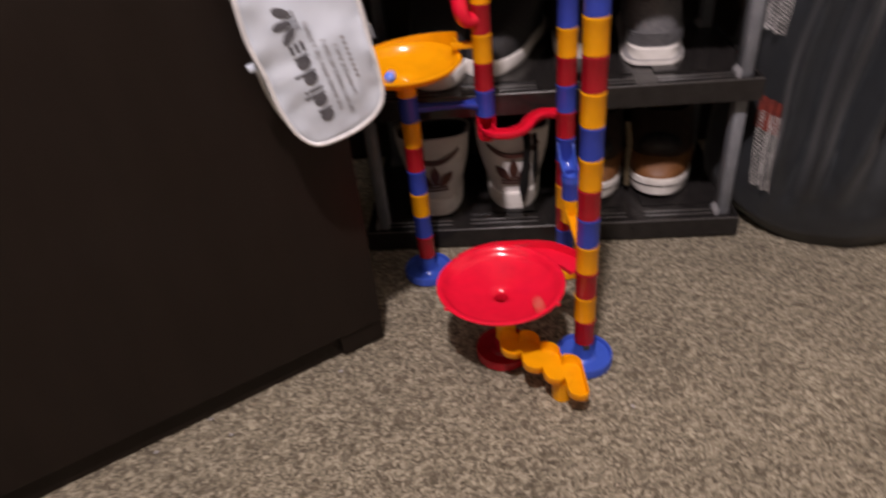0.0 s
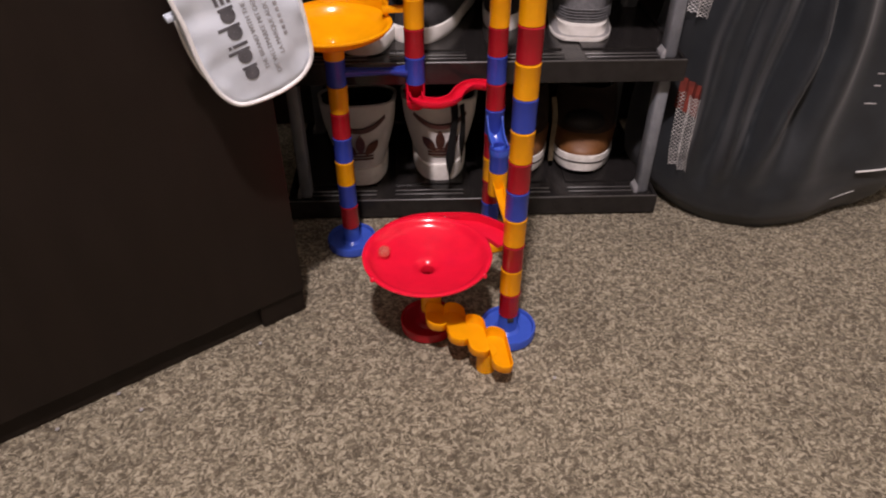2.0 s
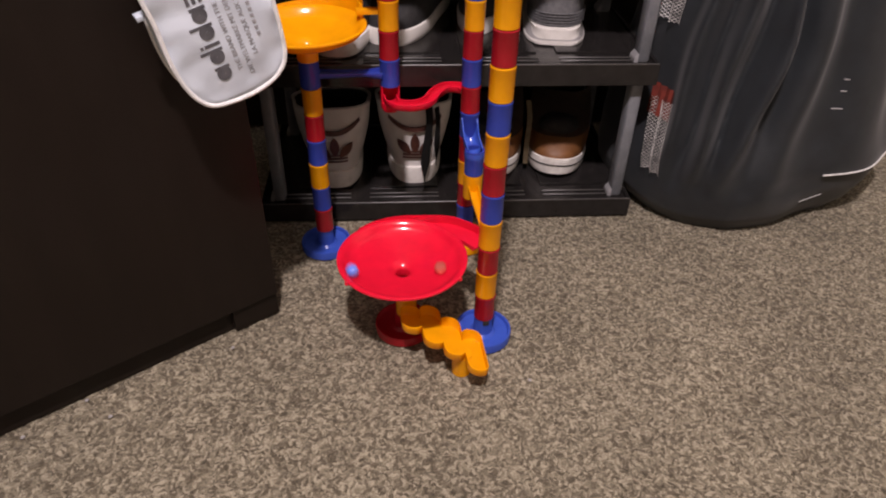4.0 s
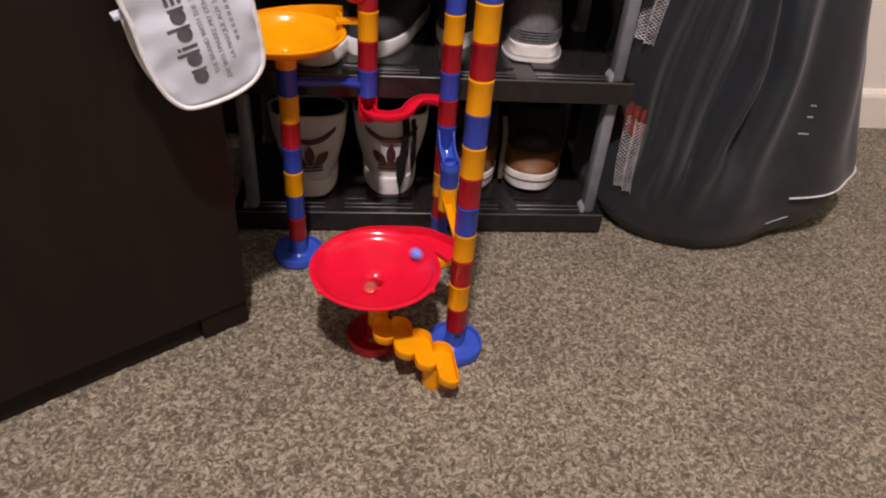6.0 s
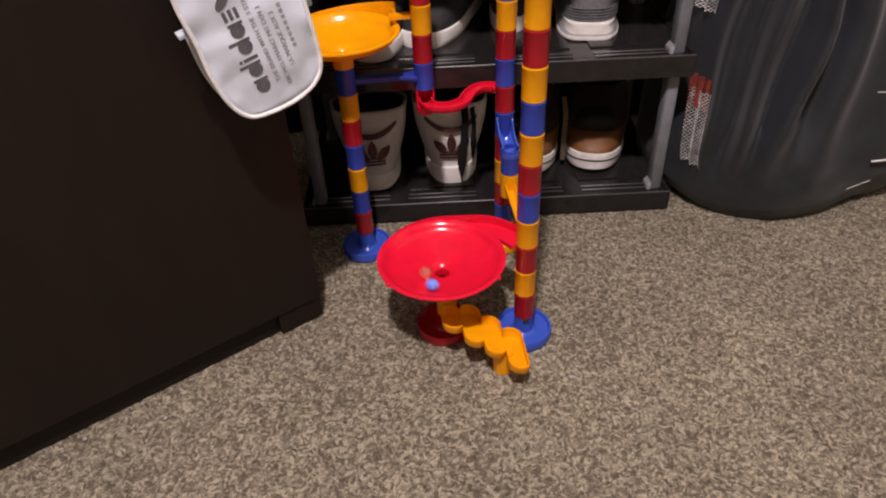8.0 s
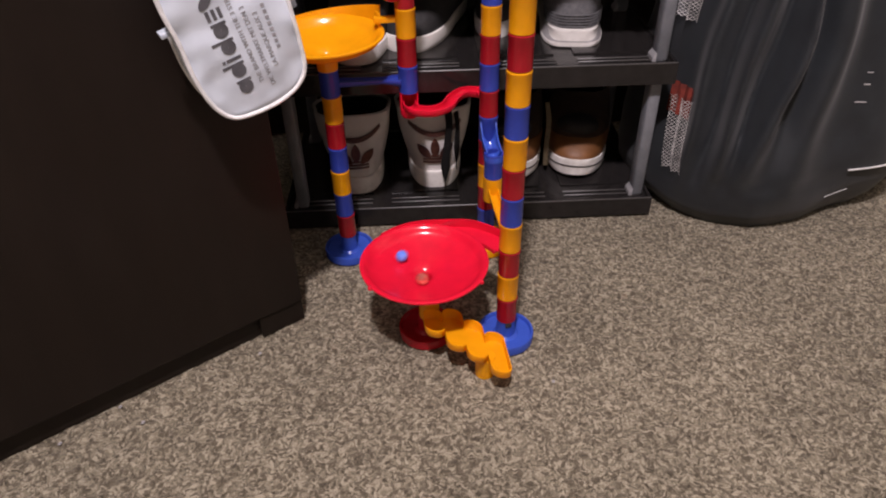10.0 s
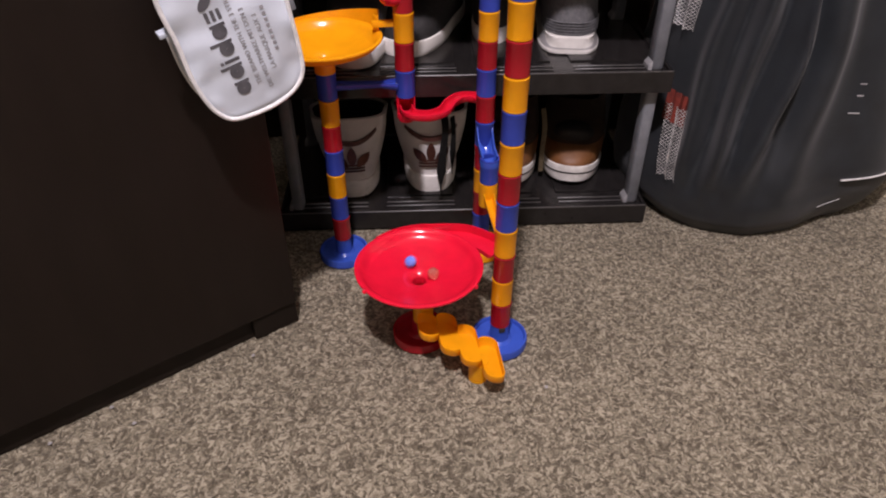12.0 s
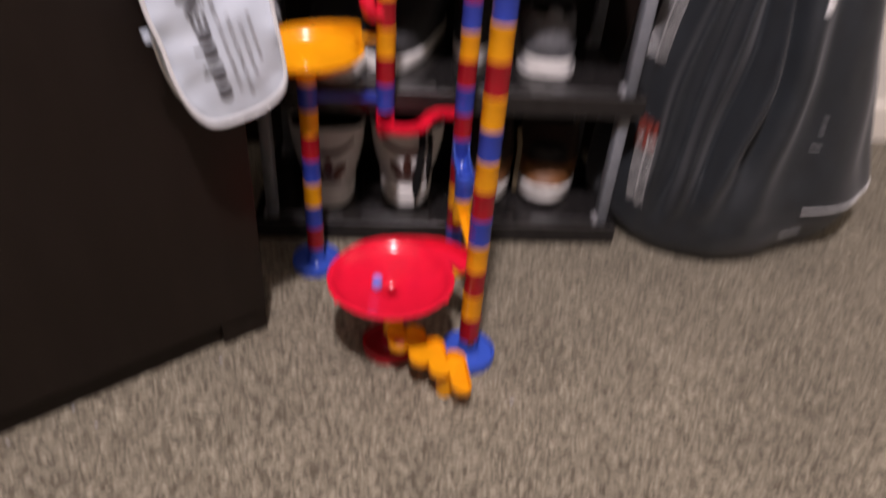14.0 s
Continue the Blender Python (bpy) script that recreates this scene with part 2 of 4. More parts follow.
def gutter(r, wall, lip=0.0, n=10):
    """Section of an open half-pipe of outer radius r, with straight sides of height lip above its centre."""
    outer = [(-r, lip)] + [(r * math.cos(math.pi + math.pi * i / n), r * math.sin(math.pi + math.pi * i / n)) for i in range(n + 1)] + [(r, lip)]
    q = r - wall
    inner = [(q, lip)] + [(q * math.cos(-math.pi * i / n), q * math.sin(-math.pi * i / n)) for i in range(n + 1)] + [(-q, lip)]
    return outer + inner


def circle(r, n=12):
    return [(r * math.cos(2 * math.pi * i / n), r * math.sin(2 * math.pi * i / n)) for i in range(n)]


# ---- floor, walls, ceiling ----
YAW = 7.4          # the rack and the wall behind it stand at this turn
RACK = pose(0.237, 0.318, 0, 0, 0, YAW)   # front right foot of the rack; x along it, y into it


def carpet():
    bm = bmesh.new()
    x0, x1, y0, y1, step = -0.95, 1.25, -0.62, 0.98, 0.0042
    nx, ny = int((x1 - x0) / step), int((y1 - y0) / step)
    xs, ys = np.linspace(x0, x1, nx + 1), np.linspace(y0, y1, ny + 1)
    gx, gy = np.meshgrid(xs, ys)
    rng = np.random.default_rng(4)
    gz = rng.normal(0, 0.0011, gx.shape) - 0.0012
    gx = gx + rng.uniform(-0.0014, 0.0014, gx.shape)
    gy = gy + rng.uniform(-0.0014, 0.0014, gy.shape)
    gz[0], gz[-1], gz[:, 0], gz[:, -1] = -0.002, -0.002, -0.002, -0.002
    gx[:, 0], gx[:, -1], gy[0], gy[-1] = x0, x1, y0, y1
    verts = np.stack([gx.ravel(), gy.ravel(), gz.ravel()], 1)
    i = np.arange(ny)[:, None] * (nx + 1) + np.arange(nx)[None]
    faces = np.stack([i, i + 1, i + nx + 2, i + nx + 1], -1).reshape(-1, 4)
    base = len(verts)
    far = [(-4.5, -6.0, -0.002), (4.5, -6.0, -0.002), (4.5, 3.0, -0.002), (-4.5, 3.0, -0.002),
           (x0, y0, -0.002), (x1, y0, -0.002), (x1, y1, -0.002), (x0, y1, -0.002)]
    rim = [(base, base + 1, base + 5, base + 4), (base + 1, base + 2, base + 6, base + 5), (base + 2, base + 3, base + 7, base + 6), (base + 3, base, base + 4, base + 7)]
    me = bpy.data.meshes.new("floor")
    me.from_pydata(verts.tolist() + far, [], faces.tolist() + rim)
    me.materials.append(CARPET)
    me.polygons.foreach_set("use_smooth", [True] * len(me.polygons))
    me.update()
    ob = new("floor", me)
    tagged(ob, "speckled brown and grey cut-pile carpet covering the floor", "carpet", kind="structure")


carpet()


def slab(name, size, place, mat, label, category):
    ob = new(name, mesh_of(name, box(bmesh.new(), size), mat, False))
    ob.matrix_basis = place
    return tagged(ob, label, category, kind="structure")


WALL_V = 0.475
slab("wall_north", (4.2, 0.1, 2.5), RACK @ pose(0.0, WALL_V + 0.05, 1.24), WALL, "plain cream painted wall behind the shoe rack", "wall")
slab("wall_east", (0.1, 4.6, 2.5), RACK @ pose(2.05, WALL_V - 2.3, 1.24), WALL, "plain cream painted side wall of the room", "wall")
slab("wall_west", (0.1, 4.6, 2.5), RACK @ pose(-2.05, WALL_V - 2.3, 1.24), WALL, "plain cream painted side wall of the room", "wall")
slab("wall_south", (4.2, 0.1, 2.5), RACK @ pose(0.0, WALL_V - 4.65, 1.24), WALL, "plain cream painted wall of the room", "wall")
slab("ceiling", (4.4, 5.0, 0.08), RACK @ pose(0.0, WALL_V - 2.3, 2.46), CEILING, "plain white painted ceiling", "ceiling")


def skirting():
    bm = bmesh.new()
    section = [(0, 0), (0.016, 0), (0.016, 0.078), (0.013, 0.086), (0.006, 0.092), (0, 0.095)]
    rings(bm, [[(x, -a, b) for a, b in section] for x in (-1.99, 1.99)], True, True)
    ob = new("baseboard", mesh_of("baseboard", bm, SKIRT, False))
    ob.matrix_basis = RACK @ pose(0, WALL_V - 0.0005, 0)
    tagged(ob, "cream painted skirting board along the wall", "skirting board", kind="structure")


skirting()


def ceiling_lamp():
    lamp = thing("ceiling_light", pose(LAMP[0], LAMP[1], 2.42), "round frosted ceiling light, switched on", "ceiling light")
    part("base_plate", lathe([(0.0005, 0), (0.1, 0), (0.1, -0.02), (0.0005, -0.02)]), SKIRT, lamp)
    part("shade", lathe([(0.0005, -0.022), (0.1, -0.022), (0.108, -0.035), (0.09, -0.055), (0.05, -0.064), (0.0005, -0.066)]), LAMP_GLOW, lamp)


ceiling_lamp()


# ---- dark cabinet that the pouch hangs on ----
def cabinet():
    edge, way = Vector((-0.3020, 0.0175, 0)), Vector((-0.735, -0.678, 0)).normalized()
    ob = thing("cabinet", pose(edge.x, edge.y, 0, 0, 0, math.degrees(math.atan2(way.y, way.x))), "tall dark brown laminate cabinet with a recessed plinth, on the carpet", "cabinet")
    # it runs along +x; its seen face is at y = 0 and its back at negative y
    part("front_panel", box(bmesh.new(), (0.76, 0.018, 1.92), (0.38, -0.009, 1.000), 0.0015), DOOR, ob, smooth=False)
    part("corner_foot", box(bmesh.new(), (0.066, 0.012, 0.038), (0.033, -0.0100, 0.0205), 0.001), DOOR, ob, smooth=False)
    part("plinth", box(bmesh.new(), (0.720, 0.010, 0.036), (0.380, -0.0170, 0.0190), 0.001), DOOR, ob, smooth=False)
    for x in (0.009, 0.751):
        part("side_panel", box(bmesh.new(), (0.018, 0.46, 1.958), (x, -0.258, 0.981), 0.001), DOOR, ob, smooth=False)
    part("top_panel", box(bmesh.new(), (0.722, 0.46, 0.018), (0.38, -0.250, 1.948), 0.001), DOOR, ob, smooth=False)


cabinet()


def wardrobe():
    ob = thing("wardrobe", RACK, "dark brown laminate wardrobe behind the shoe rack", "wardrobe")
    part("front_panel", box(bmesh.new(), (1.185, 0.02, 1.9), (-0.3525, 0.360, 0.955), 0.001), DOOR, ob, smooth=False)
    part("side_panel", box(bmesh.new(), (0.018, 0.088, 1.9), (0.231, 0.4145, 0.955), 0.001), DOOR, ob, smooth=False)
    part("plinth", box(bmesh.new(), (0.95, 0.015, 0.004), (-0.455, 0.372, 0.0025)), DOOR, ob, smooth=False)


wardrobe()


# ---- shoe rack ----
SHELF_TOPS = (0.037, 0.279, 0.521)


def shelf_mesh():
    bm = bmesh.new()
    w, d, h = 0.63, 0.29, 0.034
    # tray: deck, front, back and side rims
    box(bm, (w - 0.008, d - 0.008, 0.006), (-w / 2, d / 2, -0.007))
    box(bm, (w, 0.006, h), (-w / 2, 0.003, -h / 2), 0.0012)
    box(bm, (w, 0.006, h), (-w / 2, d - 0.003, -h / 2), 0.0012)
    box(bm, (0.006, d - 0.013, h), (-0.003, d / 2, -h / 2), 0.0012)
    box(bm, (0.006, d - 0.013, h), (-w + 0.003, d / 2, -h / 2), 0.0012)
    return mesh_of("shelf", bm, BLACK, False)


def rod(length, r, n=10):
    bm = bmesh.new()
    rings(bm, [[(x, r * k * math.cos(2 * math.pi * i / n), r * k * math.sin(2 * math.pi * i / n)) for i in range(n)]
               for x, k in ((-length / 2, 0.5), (-length / 2 + 0.001, 1), (length / 2 - 0.001, 1), (length / 2, 0.5))], True, True)
    return bm


def rib_mesh():
    return mesh_of("rib", rod(0.118, 0.0011), GLOSS_LIT)


def pad_mesh():
    bm = bmesh.new()
    box(bm, (0.118, 0.19, 0.003), (0, 0, 0), 0.001)
    return mesh_of("pad", bm, BLACK, False)


def post_mesh(h):
    bm = bmesh.new()
    sec = [(0.0098 * math.copysign(abs(math.cos(a)) ** 0.38, math.cos(a)), 0.0140 * math.copysign(abs(math.sin(a)) ** 0.38, math.sin(a))) for a in [2 * math.pi * i / 20 for i in range(20)]]
    rings(bm, [[(x * k, y * k, z) for x, y in sec] for k, z in ((0.85, 0), (1.0, 0.004), (1.0, h - 0.004), (0.85, h))], True, True)
    return mesh_of("post", bm, GREY)


def shoe_rack():
    rack = thing("shoe_rack", RACK, "black plastic shoe rack with grey posts, holding shoes", "shoe rack")
    shelf, rib, pad = shelf_mesh(), rib_mesh(), pad_mesh()
    for top in SHELF_TOPS:
        s = part("shelf", shelf, BLACK, rack, place=pose(0, 0, top))
        part("lip", rod(0.628, 0.0014), GLOSS_LIT, s, place=pose(-0.315, 0.0016, -0.0004))
        for k in range(4):
            x = -0.09 - k * 0.15
            part("pad", pad, BLACK, s, place=pose(x, 0.15, -0.003))
            for y in (0.022, 0.034):
                part("rib", rib, BLACK, s, place=pose(x, y, -0.0022))
    bm = bmesh.new()
    rings(bm, [[(x, y, z) for x, y in ((-0.0150, -0.0135), (-0.0092, -0.0150), (-0.0092, 0.0120), (-0.0150, 0.0100))] for z in (0.0, 0.006)] + [[(-0.0104, -0.0125, 0.013), (-0.0092, -0.0140, 0.013), (-0.0092, 0.0110, 0.013), (-0.0104, 0.0090, 0.013)]], True, True)
    socket = mesh_of("socket", bm, SOCKET, False)
    for low, high in zip(SHELF_TOPS, SHELF_TOPS[1:]):
        post = post_mesh(high - 0.034 - low + 0.006)
        for x in (-0.022, -0.60):
            for y in (0.03, 0.262):
                p = part("post", post, GREY, rack, "grey plastic post", place=pose(x, y, low - 0.004))
                part("socket", socket, SOCKET, p, "pale grey plastic socket", place=pose(0, 0, 0.0005))


shoe_rack()


# ---- marble run ----
BAND, LOW, TUBE = 0.0399, 0.0385, 0.0138      # height of one tube, top of a foot, outer radius
FRONT, LEFT, MID, BACK, INNER = (-0.012, 0.0), (-0.268, 0.182), (-0.162, 0.213), (-0.047, 0.215), (-0.037, 0.175)
DISH, DISH_R, DISH_RIM = (-0.123, 0.004), 0.084, 0.13


def bowl(r):
    """Height of the red dish's inner surface at a distance from its axis."""
    return 0.107 + 0.02 * (r / DISH_R) ** 2 - 0.0033 * max(0.0, 1 - (r - 0.0088) / 0.014) ** 2


def level(k):
    return LOW + BAND * k


def tube_mesh(mat):
    t, h = TUBE, BAND
    bm = lathe([(t - 0.0022, 0.0), (t - 0.0006, 0.0), (t - 0.0001, 0.0006), (t + 0.0001, h - 0.0034), (t + 0.0004, h - 0.0028), (t + 0.0004, h - 0.0014), (t - 0.0001, h - 0.0005),
                (t - 0.0012, h - 0.0005), (t - 0.0024, h - 0.001), (t - 0.0024, 0.0)], seg=32)
    return mesh_of("tube", bm, mat)


def foot_mesh(mat):
    bm = lathe([(0.0005, 0.0), (0.0360, 0.0), (0.0385, 0.002), (0.0393, 0.013), (0.0384, 0.0158), (0.0360, 0.0158), (0.0346, 0.0110),
                (0.018, 0.0095), (0.0134, 0.013), (0.0123, 0.036), (0.0115, 0.041), (0.0095, 0.041), (0.0095, 0.014), (0.0005, 0.0130)])
    return mesh_of("foot", bm, mat)


def turned(points, centre):
    return [(centre[0] + r * math.cos(a), centre[1] + r * math.sin(a), z) for r, a, z in points]


def bowl_part(run, name, mat, centre, rim_z, radius, depth, hole, label, hub_low):
    """A shallow funnel: rolled rim, bowl, hole and hub below."""
    low = rim_z - depth
    prof = [(hole, low - 0.016), (hole, low - 0.008), (hole + 0.0003, low - 0.0058), (hole + 0.0012, low - 0.0042)]
    for i in range(1, 11):
        r = hole + 0.0015 + (radius - 0.0155 - hole) * i / 10
        prof.append((r, low + (depth - 0.004) * (r / radius) ** 2 - 0.0040 * max(0.0, 1 - (r - hole) / 0.014) ** 2))
    prof += [(radius - 0.0105, rim_z - 0.0068), (radius - 0.0082, rim_z - 0.0040), (radius - 0.0062, rim_z - 0.0019), (radius - 0.0042, rim_z - 0.0008), (radius - 0.0025, rim_z - 0.0002), (radius - 0.001, rim_z), (radius + 0.001, rim_z - 0.0008), (radius + 0.001, rim_z - 0.003),
             (radius - 0.0015, rim_z - 0.0045)]
    for i in range(10, 2, -1):
        r = (radius - 0.006) * i / 10
        prof.append((r, low - 0.003 + (depth - 0.004) * (r / radius) ** 2))
    prof += [(0.0145, low - 0.005), (0.0142, hub_low), (0.0118, hub_low), (0.0118, low - 0.016), (hole, low - 0.016)]
    return part(name, lathe(prof, (centre[0], centre[1], 0), seg=72), mat, run, label)


def entry_arm():
    """Trough that leaves the dish's rim along a tangent and ends behind the front tower."""
    rim = [(DISH[0] + 0.0848 * math.cos(radians(a)), DISH[1] + 0.0848 * math.sin(radians(a)), 0) for a in (140, 125, 110, 96, 84)]
    outer = smooth_path(rim + [(-0.090, 0.0885, 0), (-0.064, 0.087, 0), (-0.041, 0.077, 0), (-0.023, 0.064, 0), (-0.010, 0.050, 0)], 6)
    n = len(outer) - 1
    loops = []
    for i, p in enumerate(outer):
        t = i / n
        d = (outer[min(i + 1, n)] - outer[max(i - 1, 0)]).normalized()
        inward = Vector((d.y, -d.x, 0))
        u = max(0.0, (t - 0.40) / 0.60)
        w = 0.0022 + 0.0268 * min(1.0, max(0.0, (t - 0.42) / 0.34)) ** 1.2
        floor = DISH_RIM - 0.0045 + 0.002 * u
        top = DISH_RIM + 0.0006 + 0.008 * min(1.0, t / 0.6) ** 1.3
        inner = floor + 0.0004 + 0.003 * min(1.0, u * 1.2)

        def at(k, z):
            q = p + inward * k
            return (q.x, q.y, z)
        loops.append([at(-0.0012, top), at(-0.0012, floor - 0.003), at(w + 0.0011, floor - 0.003), at(w + 0.0011, inner), at(w - 0.0011, inner + 0.0003),
                      at(w - 0.0011, floor), at(0.0011, floor), at(0.0009, top + 0.0003)])
    bm = bmesh.new()
    rings(bm, loops, True, True)
    return bm


def marble_run():
    run = thing("marble_run", pose(0, 0, 0), "red, yellow and blue plastic marble run standing on the carpet", "marble run")
    tubes = {c: tube_mesh(m) for c, m in COLOURS.items()}
    feet = {c: foot_mesh(m) for c, m in (("R", RED_TUBE), ("Y", YELLOW), ("B", LIGHT_BLUE))}
    stacks = [(FRONT, 0, "RYRYBRYBYRYBRYB"), (LEFT, 0, "RBYBRYB"), (MID, 6, "BRYRYB"), (BACK, 0, "BRYRBRBRYBRY"), (INNER, 3, "B")]
    for (x, y), start, colours in stacks:
        for k, c in enumerate(colours):
            part("tube", tubes[c], COLOURS[c], run, place=pose(x + random.uniform(-0.0004, 0.0004), y + random.uniform(-0.0004, 0.0004), level(start + k) - (0.005 if start == 6 else 0.0), 0, 0, random.uniform(0, 360)))
    for (x, y), c in ((FRONT, "B"), (LEFT, "B"), (BACK, "Y"), (DISH, "R")):
        part("foot", feet[c], COLOURS[c], run, {"B": "blue round foot", "Y": "yellow round foot", "R": "red round foot"}[c], place=pose(x, y, 0))
    # opening at the foot of the front tower: a solid dark block paints its shade
    bm = bmesh.new()
    box(bm, (0.0085, 0.003, 0.0075), (0, 0, 0), 0.0008)
    part("opening", bm, LINING, run, "dark block for the shade in the opening above the foot", place=pose(FRONT[0] + 0.0035, FRONT[1] - 0.0118, 0.0345, 0, 0, 16))
    # red dish, with its entry arm coming in along the rim
    dish = bowl_part(run, "dish", RED, DISH, DISH_RIM, DISH_R, 0.023, 0.0088, "wide shallow red plastic spiral dish", level(1) - 0.002)
    part("entry_arm", entry_arm(), RED, dish)
    for a in (100, 222, 335):
        r = radians(a)
        bm = lathe([(0.0003, -0.003), (0.0032, -0.003), (0.0032, 0.0), (0.002, 0.0022), (0.0003, 0.003)], seg=12)
        part("rim_stud", bm, RED, dish, place=pose(DISH[0] + 0.0845 * math.cos(r), DISH[1] + 0.0845 * math.sin(r), DISH_RIM - 0.002))
    # yellow funnel over the left tower
    fun = bowl_part(run, "funnel", YELLOW, LEFT, 0.366, 0.08, 0.028, 0.0125, "wide yellow plastic funnel", level(7) - 0.001)
    wall = []
    for i in range(29):
        wall.append((radians(30 + 140 * i / 28), 0.025 * (1 - i / 28) ** 2.0))
    bm = bmesh.new()
    loops = []
    for a, rise in wall:
        loops.append(turned([(0.079, a, 0.360), (0.0812, a, 0.360), (0.0822, a, 0.3665 + rise), (0.0802, a, 0.3668 + rise)], LEFT))
    rings(bm, loops, True, True)
    part("raised_rim", bm, YELLOW, fun)
    bm = bmesh.new()
    box(bm, (0.034, 0.010, 0.008), (0, 0, 0), 0.0015)
    part("side_arm", bm, YELLOW, fun, place=pose(-0.188, 0.212, 0.376, 0, 0, 12))
    bm = bmesh.new()
    box(bm, (0.003, 0.016, 0.022), (0, 0, 0), 0.0012)
    part("side_plate", bm, YELLOW, fun, place=pose(-0.2005, 0.217, 0.3735, 0, 0, 30))
    # blue trough between the left and the middle tower
    p0, p1 = Vector((*LEFT, level(6) + 0.020)), Vector((*MID, level(6) + 0.014))
    d = (p1 - p0).normalized()
    bm = sweep([p0 + d * 0.012, p0.lerp(p1, 0.5), p1 - d * 0.036, p1 - d * 0.024, p1 - d * 0.012], gutter(0.0095, 0.0018, 0.002), scale=[0.9, 0.72, 0.66, 0.9, 1.2])
    part("trough", bm, BLUE, run, "blue plastic trough")
    # red curved chute from the middle to the back tower
    path = smooth_path([(MID[0], MID[1], 0.256), (-0.157, 0.197, 0.2555), (-0.145, 0.189, 0.255), (-0.124, 0.190, 0.2548), (-0.106, 0.207, 0.2546), (-0.098, 0.235, 0.2544), (-0.084, 0.257, 0.2542), (-0.062, 0.258, 0.254), (-0.050, 0.240, 0.2538)])
    ch = part("chute", sweep(path, gutter(0.0098, 0.0022, 0.003)), RED, run, "red curved plastic chute")
    bm = bmesh.new()
    seg = [(TUBE * math.cos(radians(a)), TUBE * math.sin(radians(a))) for a in range(-10, 221, 10)]
    inn = [(x * 0.84, y * 0.84) for x, y in reversed(seg)]
    rings(bm, [[(x, y, z) for x, y in seg + inn] for z in (0.242, level(6) - 0.005)], True, True)
    part("socket", bm, RED, ch, place=pose(MID[0], MID[1], 0))
    bm = lathe([(0.0005, 0.233), (0.011, 0.234), (0.0138, 0.239), (0.0138, 0.248), (0.0118, 0.248), (0.011, 0.242), (0.0005, 0.240)], (MID[0], MID[1], 0))
    part("cup", bm, RED, ch)
    # second red chute high on the middle tower
    path = smooth_path([(MID[0], MID[1], level(9) + 0.016), (MID[0] - 0.016, MID[1] - 0.014, level(9) + 0.016), (MID[0] - 0.022, MID[1] - 0.02, level(9) + 0.028), (MID[0] - 0.026, MID[1] - 0.014, level(9) + 0.044)])
    part("chute", sweep(path, circle(0.0105)), RED, run, "red curved plastic chute")
    # blue chute from the back tower forward to the inner one
    path = smooth_path([(BACK[0], BACK[1] - 0.004, 0.226), (-0.046, 0.203, 0.219), (-0.043, 0.191, 0.205), (INNER[0], INNER[1], 0.1945)])
    ch = part("chute", sweep(path, gutter(0.0118, 0.002, 0.006)), LIGHT_BLUE, run, "blue sloping plastic chute")
    bm = lathe([(0.0118, 0.186), (0.0142, 0.186), (0.0146, 0.193), (0.0138, 0.196), (0.0122, 0.196), (0.0118, 0.186)], (INNER[0], INNER[1], 0))
    part("collar", bm, LIGHT_BLUE, ch)
    # yellow spout from the inner tower to the dish's arm
    path = smooth_path([(INNER[0], INNER[1], 0.141), (-0.0335, 0.150, 0.138), (-0.0262, 0.115, 0.1358), (-0.0195, 0.082, 0.1348), (-0.0175, 0.066, 0.1343)])
    sp = part("spout", sweep(path, gutter(0.0085, 0.0016, 0.004), scale=[0.95 - 0.20 * i / (len(path) - 1) for i in range(len(path))]), YELLOW, run, "yellow plastic spout")
    part("socket", lathe([(0.0118, level(2)), (TUBE, level(2)), (TUBE + 0.0003, level(3) - 0.001), (0.0118, level(3) - 0.001), (0.0118, level(2))], (INNER[0], INNER[1], 0)), YELLOW, sp)
    # yellow zigzag staircase below the dish
    zig()


CELLS = ((-0.1132, -0.0060, 0.0391), (-0.0868, -0.0114, 0.0612), (-0.0620, 0.0067, 0.0775), (-0.0355, 0.0258, 0.1003))   # across, back and front ends of each cell
ZIG_ALONG, ZIG_ACROSS = Vector((0.2, -0.98, 0)), Vector((0.98, 0.2, 0))


def zig_rim(c):
    return 0.064 - 0.0225 * (c + 0.1137) / 0.0782


def zig_ends(c):
    """Back and front of the scalloped trough at a place across it: the outline of four rounded cells that overlap."""
    r = 0.0138
    back, front = [], []
    for mid, lo, hi in CELLS:
        d = abs(c - mid) / r
        if d <= 1.0:
            bulge = r * (1 - (1 - d ** 2.2) ** (1 / 2.2))
            back.append(lo + bulge)
            front.append(hi - bulge)
    return (min(back), max(front)) if back else None


